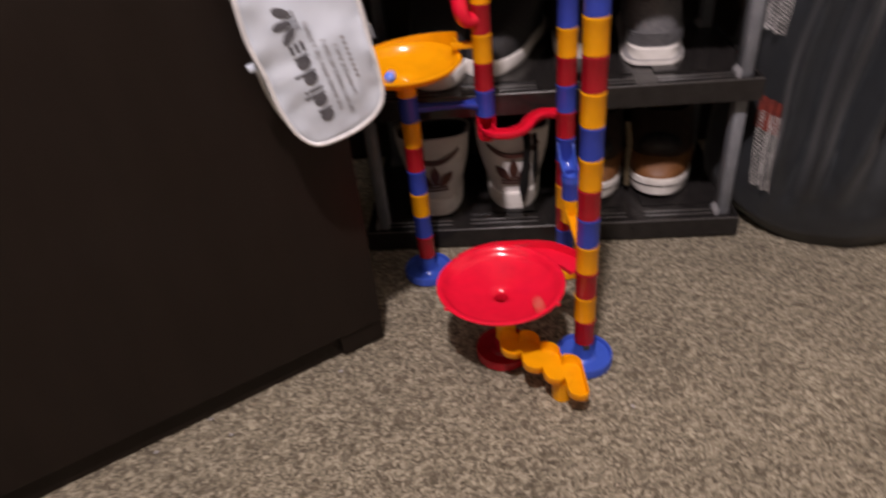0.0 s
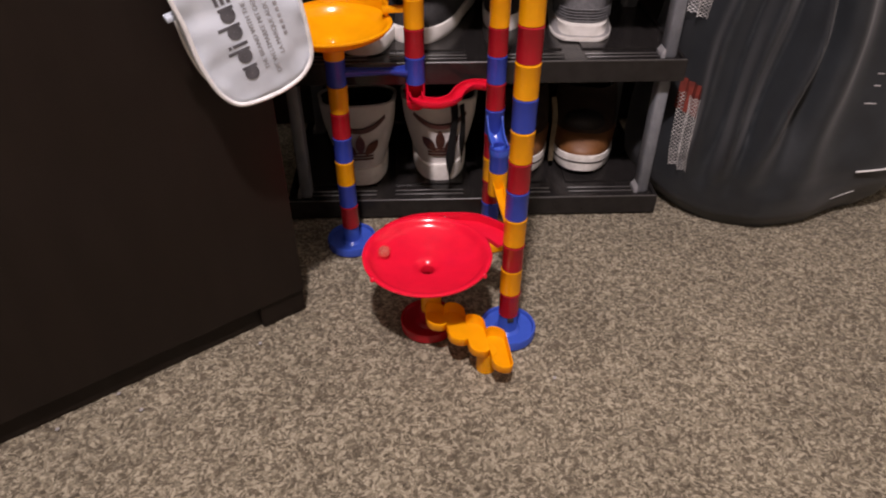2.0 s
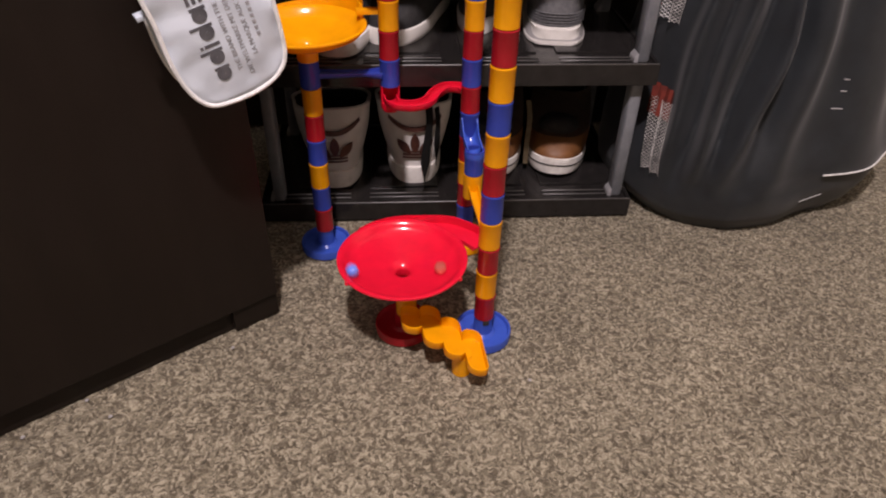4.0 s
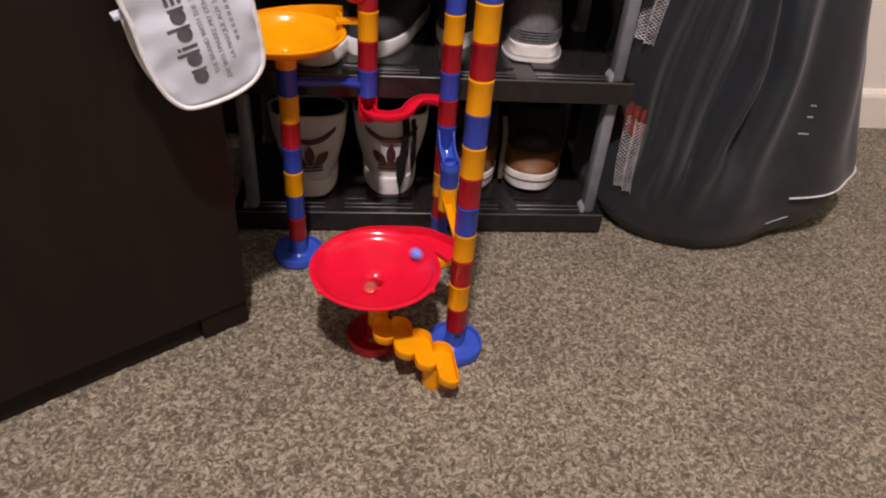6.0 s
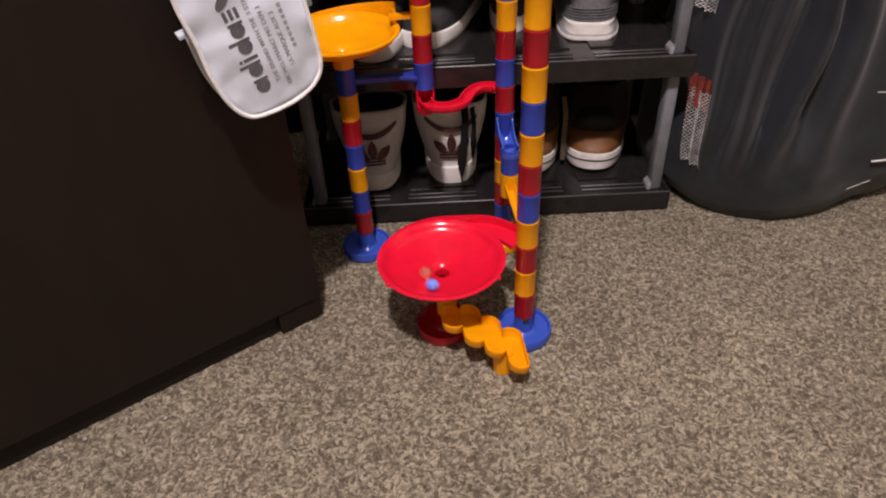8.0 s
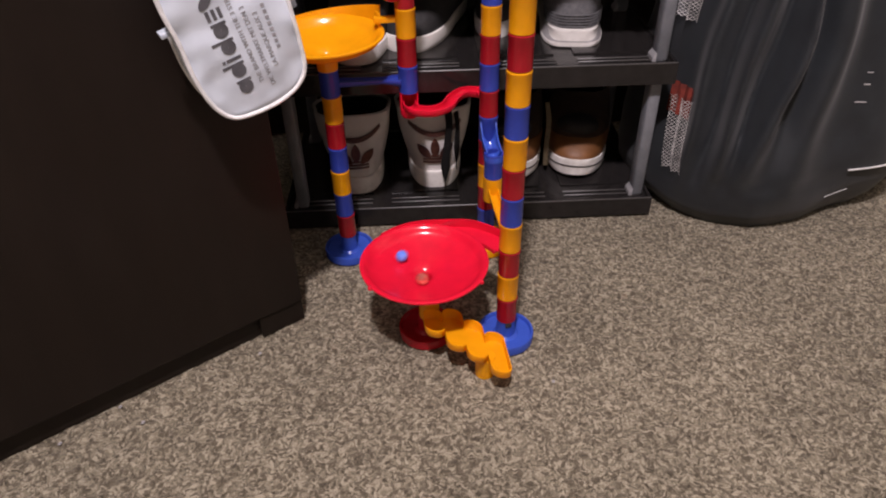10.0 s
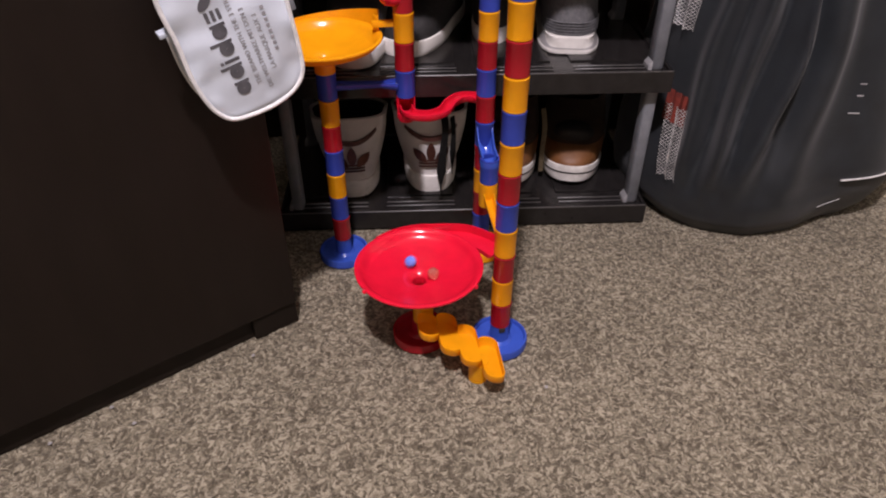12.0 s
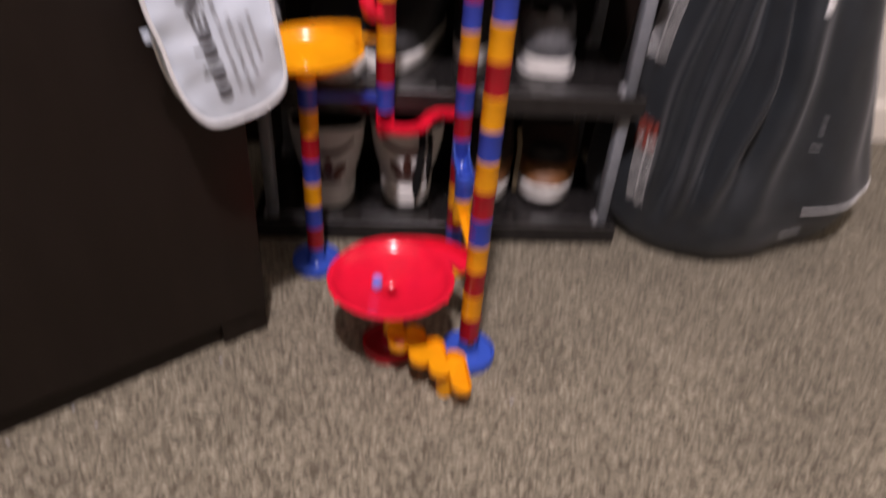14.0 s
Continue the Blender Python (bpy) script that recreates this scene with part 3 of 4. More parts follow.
def zig():
    run = bpy.data.objects["marble_run"]
    first, last = CELLS[0][0] - 0.0136, CELLS[-1][0] + 0.0136
    n = 190
    loops = []
    for i in range(n + 1):
        c = first + (last - first) * i / n
        o = zig_ends(c)
        rim = zig_rim(c)
        edge = min(c - first, last - c)
        q, deep = (o[0] + 0.0018, o[1] - 0.0018), 0.0130 if edge > 0.0016 else 0.0003
        low = rim - 0.0148 + 0.004 * max(0.0, 1 - edge / 0.005) ** 2
        lo, hi = o
        # outer bottom, outer front, rim, inside, floor, inside, rim, outer back
        ring = [(lo + 0.004, low), (hi - 0.004, low), (hi - 0.0012, low + 0.003), (hi, rim - 0.002), (hi - 0.0003, rim), (q[1] - 0.0004, rim + 0.0001), (q[1] - 0.0008, rim - min(deep, 0.008)),
                (q[1] - 0.0035, rim - deep), (q[0] + 0.0035, rim - deep), (q[0] + 0.0008, rim - min(deep, 0.008)), (q[0] + 0.0004, rim + 0.0001), (lo + 0.0003, rim), (lo, rim - 0.002), (lo + 0.0012, low + 0.003)]
        loops.append([ZIG_ALONG * a + ZIG_ACROSS * c + Vector((0, 0, z)) for a, z in ring])
    bm = bmesh.new()
    rings(bm, loops, True, True)
    bmesh.ops.recalc_face_normals(bm, faces=bm.faces[:])
    st = part("zigzag_chute", bm, YELLOW, run, "yellow zigzag plastic chute ending above the carpet")
    bm = lathe([(0.0118, level(0)), (TUBE, level(0)), (TUBE + 0.0003, level(1)), (0.0118, level(1)), (0.0118, level(0))], (DISH[0] + 0.005, DISH[1] - 0.005, 0))
    part("socket", bm, YELLOW, st)
    b2 = lathe([(0.0005, 0.0), (0.0128, 0.0), (0.0130, 0.032), (0.0005, 0.032)])
    part("leg", b2, YELLOW, st, place=pose(-0.0385, -0.068, 0))
    return st


marble_run()


# ---- marbles ----
def marble(name, mat, label):
    bm = bmesh.new()
    bmesh.ops.create_uvsphere(bm, u_segments=32, v_segments=18, radius=0.008)
    ob = new(name, mesh_of(name, bm, mat))
    return tagged(ob, label, "marble", "marbles of the run")


blue_marble = marble("marble", BLUE_MARBLE, "small pale blue glass marble rolling through the run")
clear_marble = marble("marble", CLEAR_MARBLE, "small clear reddish glass marble circling in the red dish")


# ---- bit of fluff on the carpet ----
def fluff(x, y):
    bm = bmesh.new()
    rng = random.Random(5)
    for _ in range(7):
        p = [(rng.uniform(-0.002, 0.002), rng.uniform(-0.002, 0.002), rng.uniform(0.0, 0.0012)) for _ in range(4)]
        sweep(smooth_path(p, 4), circle(0.0004, 5), bm)
    ob = new("fluff", mesh_of("fluff", bm, SOLE_GREY))
    ob.matrix_basis = pose(x, y, FLUFF_Z)
    tagged(ob, "tiny white bit of fluff lying on the carpet", "fluff")


FLUFF_Z = 0.002
for spot in ((0.0519, -0.0804), (-0.349, -0.056), (-0.501, -0.160), (-0.461, -0.182), (-0.549, -0.220)):
    fluff(*spot)


# ---- shoes ----
def outline(heel, toe, w, n=56, blunt=2.9, toe_blunt=0.0):
    """A shoe's outline seen from above: heel at y = heel, toe at y = toe, half-width w."""
    pts = []
    for i in range(n):
        a = 2 * math.pi * i / n
        c, s = math.cos(a), math.sin(a)
        b = toe_blunt if toe_blunt and s > 0 else blunt
        y = math.copysign(abs(s) ** (2 / b), s)
        x = math.copysign(abs(c) ** (2 / b), c)
        k = 0.95 + 0.05 * y - 0.07 * max(0.0, 1 - abs(y + 0.1) / 0.5)
        pts.append((x * w * k, (heel + toe) / 2 + y * (toe - heel) / 2))
    return pts


def shoe(name, place, label, upper_mat, sole_mat, length, width, height, group, sole=0.026, lean=0.0, flare=1.0, toe_slope=0.45, splay=0.0, toe_blunt=0.0, spring=0.0, blunt=2.9):
    """A shoe on its sole at z = 0, heel at y = 0, toe towards +y."""
    ob = thing(name, place, label, "shoe", group)
    w = width / 2

    def rise(y):
        return spring * max(0.0, y / length - 0.6) ** 2 / 0.16
    bm = bmesh.new()
    lv = [(0.0, 0.93), (0.003, 0.98), (sole * 0.35, 1.0), (sole * 0.8, 1.02 - splay), (sole, 1.0 - splay), (sole + 0.001, 0.95 - splay)]
    if splay:
        lv = [(0.0, 0.99), (0.0015, 1.03), (0.006, 1.03), (0.0075, 0.985), (sole * 0.82, 0.99 - splay), (sole * 0.86, 1.0 - splay), (sole, 0.99 - splay), (sole + 0.001, 0.94 - splay)]
    rings(bm, [[(x, y, z + rise(y)) for x, y in outline(0.004 - 0.004 * k, length * (1 - 0.02 * (1 - k)), w * k, toe_blunt=toe_blunt, blunt=blunt)] for z, k in lv], True, True)
    part("sole", bm, sole_mat, ob)
    loops = []
    steps = 12
    for i in range(steps + 1):
        t = i / steps
        z = sole + (height - sole) * t
        heel = 0.006 - lean * t
        toe = length * 0.985 * (1 - toe_slope * t ** 1.6)
        k = (0.94 + 0.10 * math.sin(math.pi * t * 0.9)) * (1 + (flare - 1) * t)
        loops.append([(x, y, z + rise(y) * (1 - t) - 0.010 * t * (1 if y > length * 0.2 else 0.4)) for x, y in outline(heel, toe, w * k, toe_blunt=toe_blunt)])
    z = height
    for inset, dz in ((0.003, 0.002), (0.006, 0.0)):
        heel = 0.006 - lean + inset
        toe = length * 0.985 * (1 - toe_slope) - inset
        k = (0.94 + 0.10 * math.sin(math.pi * 0.9)) * flare
        loops.append([(x, y, z + dz - 0.010 * (1 if y > length * 0.2 else 0.4)) for x, y in outline(heel, toe, w * k - inset, toe_blunt=toe_blunt)])
    bm = bmesh.new()
    rings(bm, loops)
    part("upper", bm, upper_mat, ob)
    inner = []
    for t in (1.0, 0.8, 0.55, 0.4):
        heel = 0.012 - lean * t
        toe = length * 0.985 * (1 - toe_slope * t ** 1.6) - 0.006 - 0.02 * (1 - t)
        k = (0.94 + 0.10 * math.sin(math.pi * t * 0.9)) * (1 + (flare - 1) * t)
        z = sole + (height - sole) * t
        inner.append([(x, y, z - 0.012 * t * (1 if y > length * 0.2 else 0.4)) for x, y in outline(heel, toe, w * k - 0.006, toe_blunt=toe_blunt)])
    bm = bmesh.new()
    rings(bm, inner, False, True)
    part("lining", bm, LINING, ob, "dark lining")
    return ob


def surface_strip(rows, thick=0.0015):
    """A thin strip from rows of points (point, outward)."""
    bm = bmesh.new()
    loops = []
    for a, b, n in rows:
        n = Vector(n).normalized() * thick
        a, b = Vector(a), Vector(b)
        loops.append([a, b, b + n, a + n])
    rings(bm, loops, True, True)
    return bm


def on_rack(u, v, level_index, turn=0.0):
    return RACK @ pose(u, v, SHELF_TOPS[level_index] - 0.0015, 0, 0, turn)


def heel_marks(ob, y_of, w):
    """Dark printed leaf, bars and a curved seam on the heel of a white sneaker."""
    def heel_pt(x, z):
        return Vector((x, y_of(x, z), z))
    # seam that sags in the middle
    rows = []
    for i in range(17):
        s = -1 + i / 8
        x = s * w * 0.985
        z = 0.104 + 0.034 * abs(s) ** 2.0
        rows.append((heel_pt(x, z - 0.0042), heel_pt(x, z + 0.0042), (0.4 * s, -1, 0.1)))
    part("seam", surface_strip(rows, 0.004), MAROON, ob, "dark curved seam")
    for cx, cz, h, tilt in ((0.0, 0.078, 0.026, 0), (-0.019, 0.071, 0.024, 42), (0.019, 0.071, 0.024, -42)):
        bm = bmesh.new()
        lo = []
        for i in range(9):
            t = i / 8
            hw = 0.0078 * math.sin(math.pi * t) ** 0.8 + 0.0002
            d = Vector((math.sin(radians(-tilt)), 0, math.cos(radians(tilt))))
            c = Vector((cx, 0, cz)) + d * (h * (t - 0.5) * 1.4)
            side = Vector((d.z, 0, -d.x))
            a, b = c - side * hw, c + side * hw
            lo.append((heel_pt(a.x, a.z), heel_pt(b.x, b.z), (0, -1, 0)))
        part("print", surface_strip(lo, 0.0018), FOIL, ob, "copper foil print")
    for z in (0.050, 0.056, 0.062):
        rows = [(heel_pt(x, z - 0.0012), heel_pt(x, z + 0.0012), (0, -1, 0)) for x in np.linspace(-0.021, 0.021, 7)]
        part("print", surface_strip(rows, 0.0019), FOIL, ob, "copper foil print")


TOE_SPRING = 0.012


def toe_cap(ob):
    """A smooth leather cap over the front of a brown sneaker."""
    bm = bmesh.new()
    loops = []
    for i in range(9):
        t = 0.42 * i / 8
        z = 0.03 + 0.088 * t
        toe = 0.258 * 0.985 * (1 - 0.5 * t ** 1.6)
        k = 0.94 + 0.10 * math.sin(math.pi * t * 0.9)
        ring = [(x, y, z + TOE_SPRING * max(0.0, y / 0.258 - 0.6) ** 2 / 0.16 * (1 - t) - 0.010 * t) for x, y in outline(0.006, toe + 0.0018, 0.059 * k + 0.0016, toe_blunt=2.3)]
        front = [q for q in ring if q[1] > 0.15]
        loops.append(sorted(front, key=lambda q: math.atan2(q[0], q[1] - 0.1)))
    m = min(len(q) for q in loops)
    loops = [q[(len(q) - m) // 2:(len(q) - m) // 2 + m] for q in loops]
    last = loops[-1]
    for f in (0.75, 0.4, 0.05):
        loops.append([(x * f, 0.175 + (y - 0.175) * (0.5 + 0.5 * f), z + 0.006 * (1 - f)) for x, y, z in last])
    rings(bm, loops, closed=False)
    part("toe_cap", bm, BROWN, ob, "brown leather toe cap")


def shoes():
    # white sneakers, heels outward
    def heel_y(w):
        def at(x, z):
            t = min(1.0, max(0.0, (z - 0.03) / 0.12))
            k = (0.94 + 0.10 * math.sin(math.pi * t * 0.9)) * (1 + 0.38 * t)
            s = min(0.985, abs(x) / (w * k * 0.90))
            return 0.006 - 0.002 * t + 0.119 * (1 - (1 - s ** 2.9) ** (1 / 2.9)) - 0.0022
        return at
    for u, v, turn in ((-0.370, 0.064, 0), (-0.505, 0.052, 4)):
        ob = shoe("sneaker", on_rack(u, v, 0, turn), "white leather sneaker with dark heel print, heel facing out", LEATHER, RUBBER, 0.240, 0.107, 0.150, "white sneakers", sole=0.03, lean=0.002, flare=1.38, toe_slope=0.55)
        heel_marks(ob, heel_y(0.0535), 0.058)
    # two flat black laces hanging over one heel, each ending in a thin tip
    lace = bpy.data.objects["sneaker"]
    for pts, wide, tip in (([(0.022, 0.012, 0.152), (0.024, -0.006, 0.125), (0.021, -0.006, 0.09), (0.017, -0.008, 0.05), (0.016, -0.009, 0.006)], 0.0070, 0.78),
                           ([(0.035, 0.014, 0.150), (0.038, -0.003, 0.120), (0.037, -0.002, 0.085), (0.036, -0.004, 0.038)], 0.0048, 0.72)):
        path = smooth_path(pts, 10)
        n = len(path) - 1
        bm = bmesh.new()
        loops = []
        for i, p in enumerate(path):
            t = i / n
            w = wide * (1.0 - 0.18 * math.sin(5 * t)) * (1.0 if t < tip else max(0.14, 1 - (t - tip) / (1 - tip) * 1.15))
            loops.append([p + Vector((w * math.cos(a), 0.0016 * math.sin(a), 0)) for a in [2 * math.pi * k / 10 for k in range(10)]])
        rings(bm, loops, True, True)
        part("lace", bm, LACE, lace, "flat black lace hanging over the heel")
    # brown sneakers, toes outward
    for u, turn in ((-0.066, 167), (-0.203, 172)):
        ob = shoe("sneaker", RACK @ pose(u, 0.319, SHELF_TOPS[0] - 0.0015, 0, 0, turn), "brown leather sneaker with thick white sole, toe facing out", DARK_BROWN, RUBBER, 0.258, 0.118, 0.118, "brown sneakers", sole=0.03, toe_slope=0.5, toe_blunt=2.3, spring=TOE_SPRING)
        toe_cap(ob)
        bm = bmesh.new()
        bmesh.ops.create_uvsphere(bm, u_segments=20, v_segments=12, radius=1.0, matrix=pose(0, 0.178, 0.070, 24) @ Matrix.Diagonal((0.038, 0.046, 0.022, 1)))
        part("tongue", bm, BLACK_KNIT, ob, "dark padded tongue")
        bm = bmesh.new()
        ring = outline(-0.0006, 0.2590, 0.0601, toe_blunt=2.3)
        rings(bm, [[(x, y, z + TOE_SPRING * max(0.0, y / 0.258 - 0.6) ** 2 / 0.16) for x, y in ring] for z in (0.0160, 0.0184)], True, True)
        part("foxing_line", bm, LINING, ob, "dark line round the sole")
    # beige pull strap hanging beside the last of them
    strap = bmesh.new()
    loops = []
    for p in smooth_path([(-0.171, 0.120, 0.165), (-0.1685, 0.106, 0.135), (-0.1705, 0.100, 0.095), (-0.1695, 0.102, 0.050)], 6):
        loops.append([p + Vector((a, b, 0)) for a, b in ((-0.0042, -0.0008), (0.0042, -0.0008), (0.0042, 0.0008), (-0.0042, 0.0008))])
    rings(strap, loops, True, True)
    part("pull_strap", strap, STRAP, ob, "beige woven pull strap", place=ob.matrix_basis.inverted() @ RACK)
    # grey shoe, heel outward, on the second shelf
    ob = shoe("shoe", on_rack(-0.146, 0.082, 1, -8), "grey knit running shoe with white sole, heel facing out", GREY_KNIT, RUBBER, 0.27, 0.108, 0.096, "shoes of the second shelf", sole=0.026, lean=-0.012, flare=0.80, toe_slope=0.5, splay=0.11, blunt=4.6)
    for k in range(5):
        bm = bmesh.new()
        z = 0.030 + 0.0042 * k
        t = (z - 0.026) / 0.070
        kk = (0.94 + 0.10 * math.sin(math.pi * t * 0.9)) * (1 - 0.20 * t)
        ring = outline(0.006 + 0.012 * t - 0.0014, 0.20, 0.054 * kk + 0.0010)
        half = [(x, y) for x, y in ring if y < 0.07]
        half.sort(key=lambda q: math.atan2(q[0], -(q[1] - 0.09)))
        part("ridge", sweep([(x, y, z) for x, y in half], circle(0.0011, 6)), GREY_KNIT, ob)
    bm = bmesh.new()
    rings(bm, [[(0.016 * k * math.cos(a), 0.019 + 0.005 * math.sin(a) + 0.02 * (z - 0.09), z) for a in [2 * math.pi * i / 16 for i in range(16)]] for z, k in ((0.074, 1), (0.088, 0.95), (0.101, 0.75), (0.105, 0.4))], True, True)
    part("heel_tab", bm, GREY_KNIT, ob)
    bm = bmesh.new()
    rings(bm, [[(x, y, z) for x, y in outline(-0.0004 + 0.0040 * (z > 0.01), 0.2707, 0.0542 - 0.0058 * (z > 0.01), blunt=4.6)] for z in (0.0075, 0.0213)], True, True)
    part("sole_band", bm, SOLE_GREY, ob, "pale grey translucent band of the sole")
    # black shoes with white soles, toes outward
    for u, v, turn, wide in ((-0.326, 0.336, 160, 0.110), (-0.2385, 0.341, 172, 0.074), (-0.472, 0.305, 176, 0.100)):
        ob = shoe("shoe", RACK @ pose(u, v, SHELF_TOPS[1] - 0.0015, 0, 0, turn), "black knit shoe with white sole, toe facing out", BLACK_KNIT, RUBBER, 0.27 if wide > 0.09 else 0.21, wide, 0.12, "shoes of the second shelf", sole=0.024, toe_slope=0.5)


shoes()


# ---- black bag ----
BAG = pose(0.475, 0.475, 0, 0, 0, 20)


def bag_point(a, z, out=0.0):
    """A point of the bag's skin, in the bag's own space: angle in degrees (0 along its length), height, distance outside the skin."""
    prof = [(0.0, 0.90), (0.03, 0.98), (0.07, 1.0), (0.12, 0.96), (0.18, 0.89), (0.3, 0.79), (0.45, 0.65), (0.6, 0.56), (0.8, 0.46), (0.86, 0.36)]
    for (za, ka), (zb, kb) in zip(prof, prof[1:]):
        if za <= z <= zb:
            k = ka + (kb - ka) * (z - za) / (zb - za)
            break
    else:
        k = prof[-1][1] if z > 0.5 else prof[0][1]
    r = radians(a)
    tuck = max(0.0, math.cos(radians((a % 360) - 300) * 1.5)) if abs((a % 360) - 300) < 60 else 0.0
    k *= 1.0 - 0.22 * tuck * max(0.0, 1.0 - z / 0.105)
    c, s = math.cos(r), math.sin(r)
    x = math.copysign(abs(c) ** 0.85, c) * 0.262
    y = math.copysign(abs(s) ** 0.85, s) * 0.182
    fade = min(1.0, max(0.0, (z - 0.06) / 0.12))
    b = a % 360
    fold = 0.0
    for a0, slope, wide, high in ((205, 20, 6.0, 0.026), (219, 34, 5.8, 0.034), (234, 44, 5.8, 0.034), (251, 42, 7.5, 0.022), (285, 38, 11.0, 0.010), (318, -18, 10.0, 0.007), (341, -20, 11.0, 0.004)):
        u = (b - a0 - slope * (z - 0.1) - 5.0 * noise.noise((a0, z * 5.0, 0.0))) / (wide * (1.0 + 0.5 * noise.noise((a0 * 3.1, z * 4.0, 5.0))))
        fold += high * (math.exp(-u * u) - 0.75 * math.exp(-(u - 1.5) ** 2))
    if 185 < b < 300:
        # crease where the slack cloth sits on the stiff base
        fold -= 0.016 * math.exp(-((z - 0.084 - 0.010 * noise.noise((b * 0.05, 3.0, 0.0))) / 0.011) ** 2) * math.sin(math.pi * (b - 185) / 115)
    # slack cloth bulging at the back beside the rack
    bulge = 0.032 * math.exp(-((b - 142) / 20) ** 2)
    sag = 0.010 * noise.noise((x * 9, y * 9, z * 7))
    d = fade * fold + sag + bulge + out
    n = Vector((c / 0.262, s / 0.182, 0)).normalized()
    return Vector((x * k - 0.1 * z, y * k, z)) + n * d


def black_bag():
    bag = thing("bag", BAG, "large black nylon bag with netting pockets and white piping", "bag")
    bm = bmesh.new()
    zs = [0.0, 0.008, 0.02] + [0.03 + 0.83 * i / 70 for i in range(71)]
    loops = [[bag_point(a * 1.0, z) for a in range(360)] for z in zs]
    rings(bm, loops, True, True)
    part("body", bm, FABRIC, bag)
    # white piping low on the front
    part("piping", sweep([bag_point(-88 + 2.0 * i, 0.104 + 0.004 * (i / 31), 0.0015) for i in range(32)], circle(0.0016, 6)), PIPING, bag, "white reflective piping")
    part("piping", sweep([bag_point(-91 + 1.5 * i, 0.048 + 0.008 * (i / 5), 0.0003) for i in range(6)], circle(0.0006, 6)), PIPING, bag, "white reflective piping")
    # small silver mark
    for i, (da, dz) in enumerate(((2.2, -0.001), (4.6, 0.026), (5.4, 0.044))):
        p = [bag_point(-90 + da + k * (1.1 if i == 0 else 0.6), 0.215 + dz, 0.001) for k in range(4)]
        part("mark", sweep(p, circle(0.0012, 6)), SOLE_GREY, bag, "small silver mark")
    # white tag higher up
    bm = bmesh.new()
    rings(bm, [[bag_point(-97 + 5.5 * i / 6 + 1.5 * j / 6, 0.430 + 0.04 * j / 6, 0.0012 + (0.001 if side else 0.0)) for side in (0, 1) for i in (range(7) if side else range(6, -1, -1))] for j in range(7)], True, True)
    part("tag", bm, PIPING, bag, "small white reflective tag")
    # netting pockets: crossed cords over the skin
    for a0, a1, z0, z1, shift, name in ((186, 202, 0.092, 0.208, 8, "net_pocket"), (173, 190, 0.325, 0.43, 5, "net_pocket")):
        bm = bmesh.new()
        na, nz = 7, 20
        for k in range(-nz, na):
            pts = [bag_point(a0 + shift * (1 - j / nz) + (a1 - a0) * (0.68 + 0.32 * j / nz) * (k + j) / na, z0 + (z1 - z0) * j / nz, 0.006 + 0.0055 * math.sin(5.6 * (k + j) / na * 2 + 1.5)) for j in range(nz + 1) if 0 <= k + j <= na]
            if len(pts) > 1:
                sweep(pts, circle(0.00042, 4), bm, caps=False)
            pts = [bag_point(a0 + shift * (1 - j / nz) + (a1 - a0) * (0.68 + 0.32 * j / nz) * (1 - (k + j) / na), z0 + (z1 - z0) * j / nz, 0.006 + 0.0055 * math.sin(5.6 * (na - k - j) / na * 2 + 1.5)) for j in range(nz + 1) if 0 <= k + j <= na]
            if len(pts) > 1:
                sweep(pts, circle(0.00042, 4), bm, caps=False)
        part(name, bm, NET, bag, "grey-white netting pocket")
    bm = bmesh.new()
    loops = [[bag_point(184 + 17 * i / 10, 0.178 + 0.05 * j / 6, 0.0035 + 0.0025 * math.sin(i * 1.9 + j * 0.3)) for i in range(11)] for j in range(7)]
    rings(bm, loops, closed=False)
    part("red_lining", bm, RED_CLOTH, bag, "red cloth showing above the netting")


black_bag()


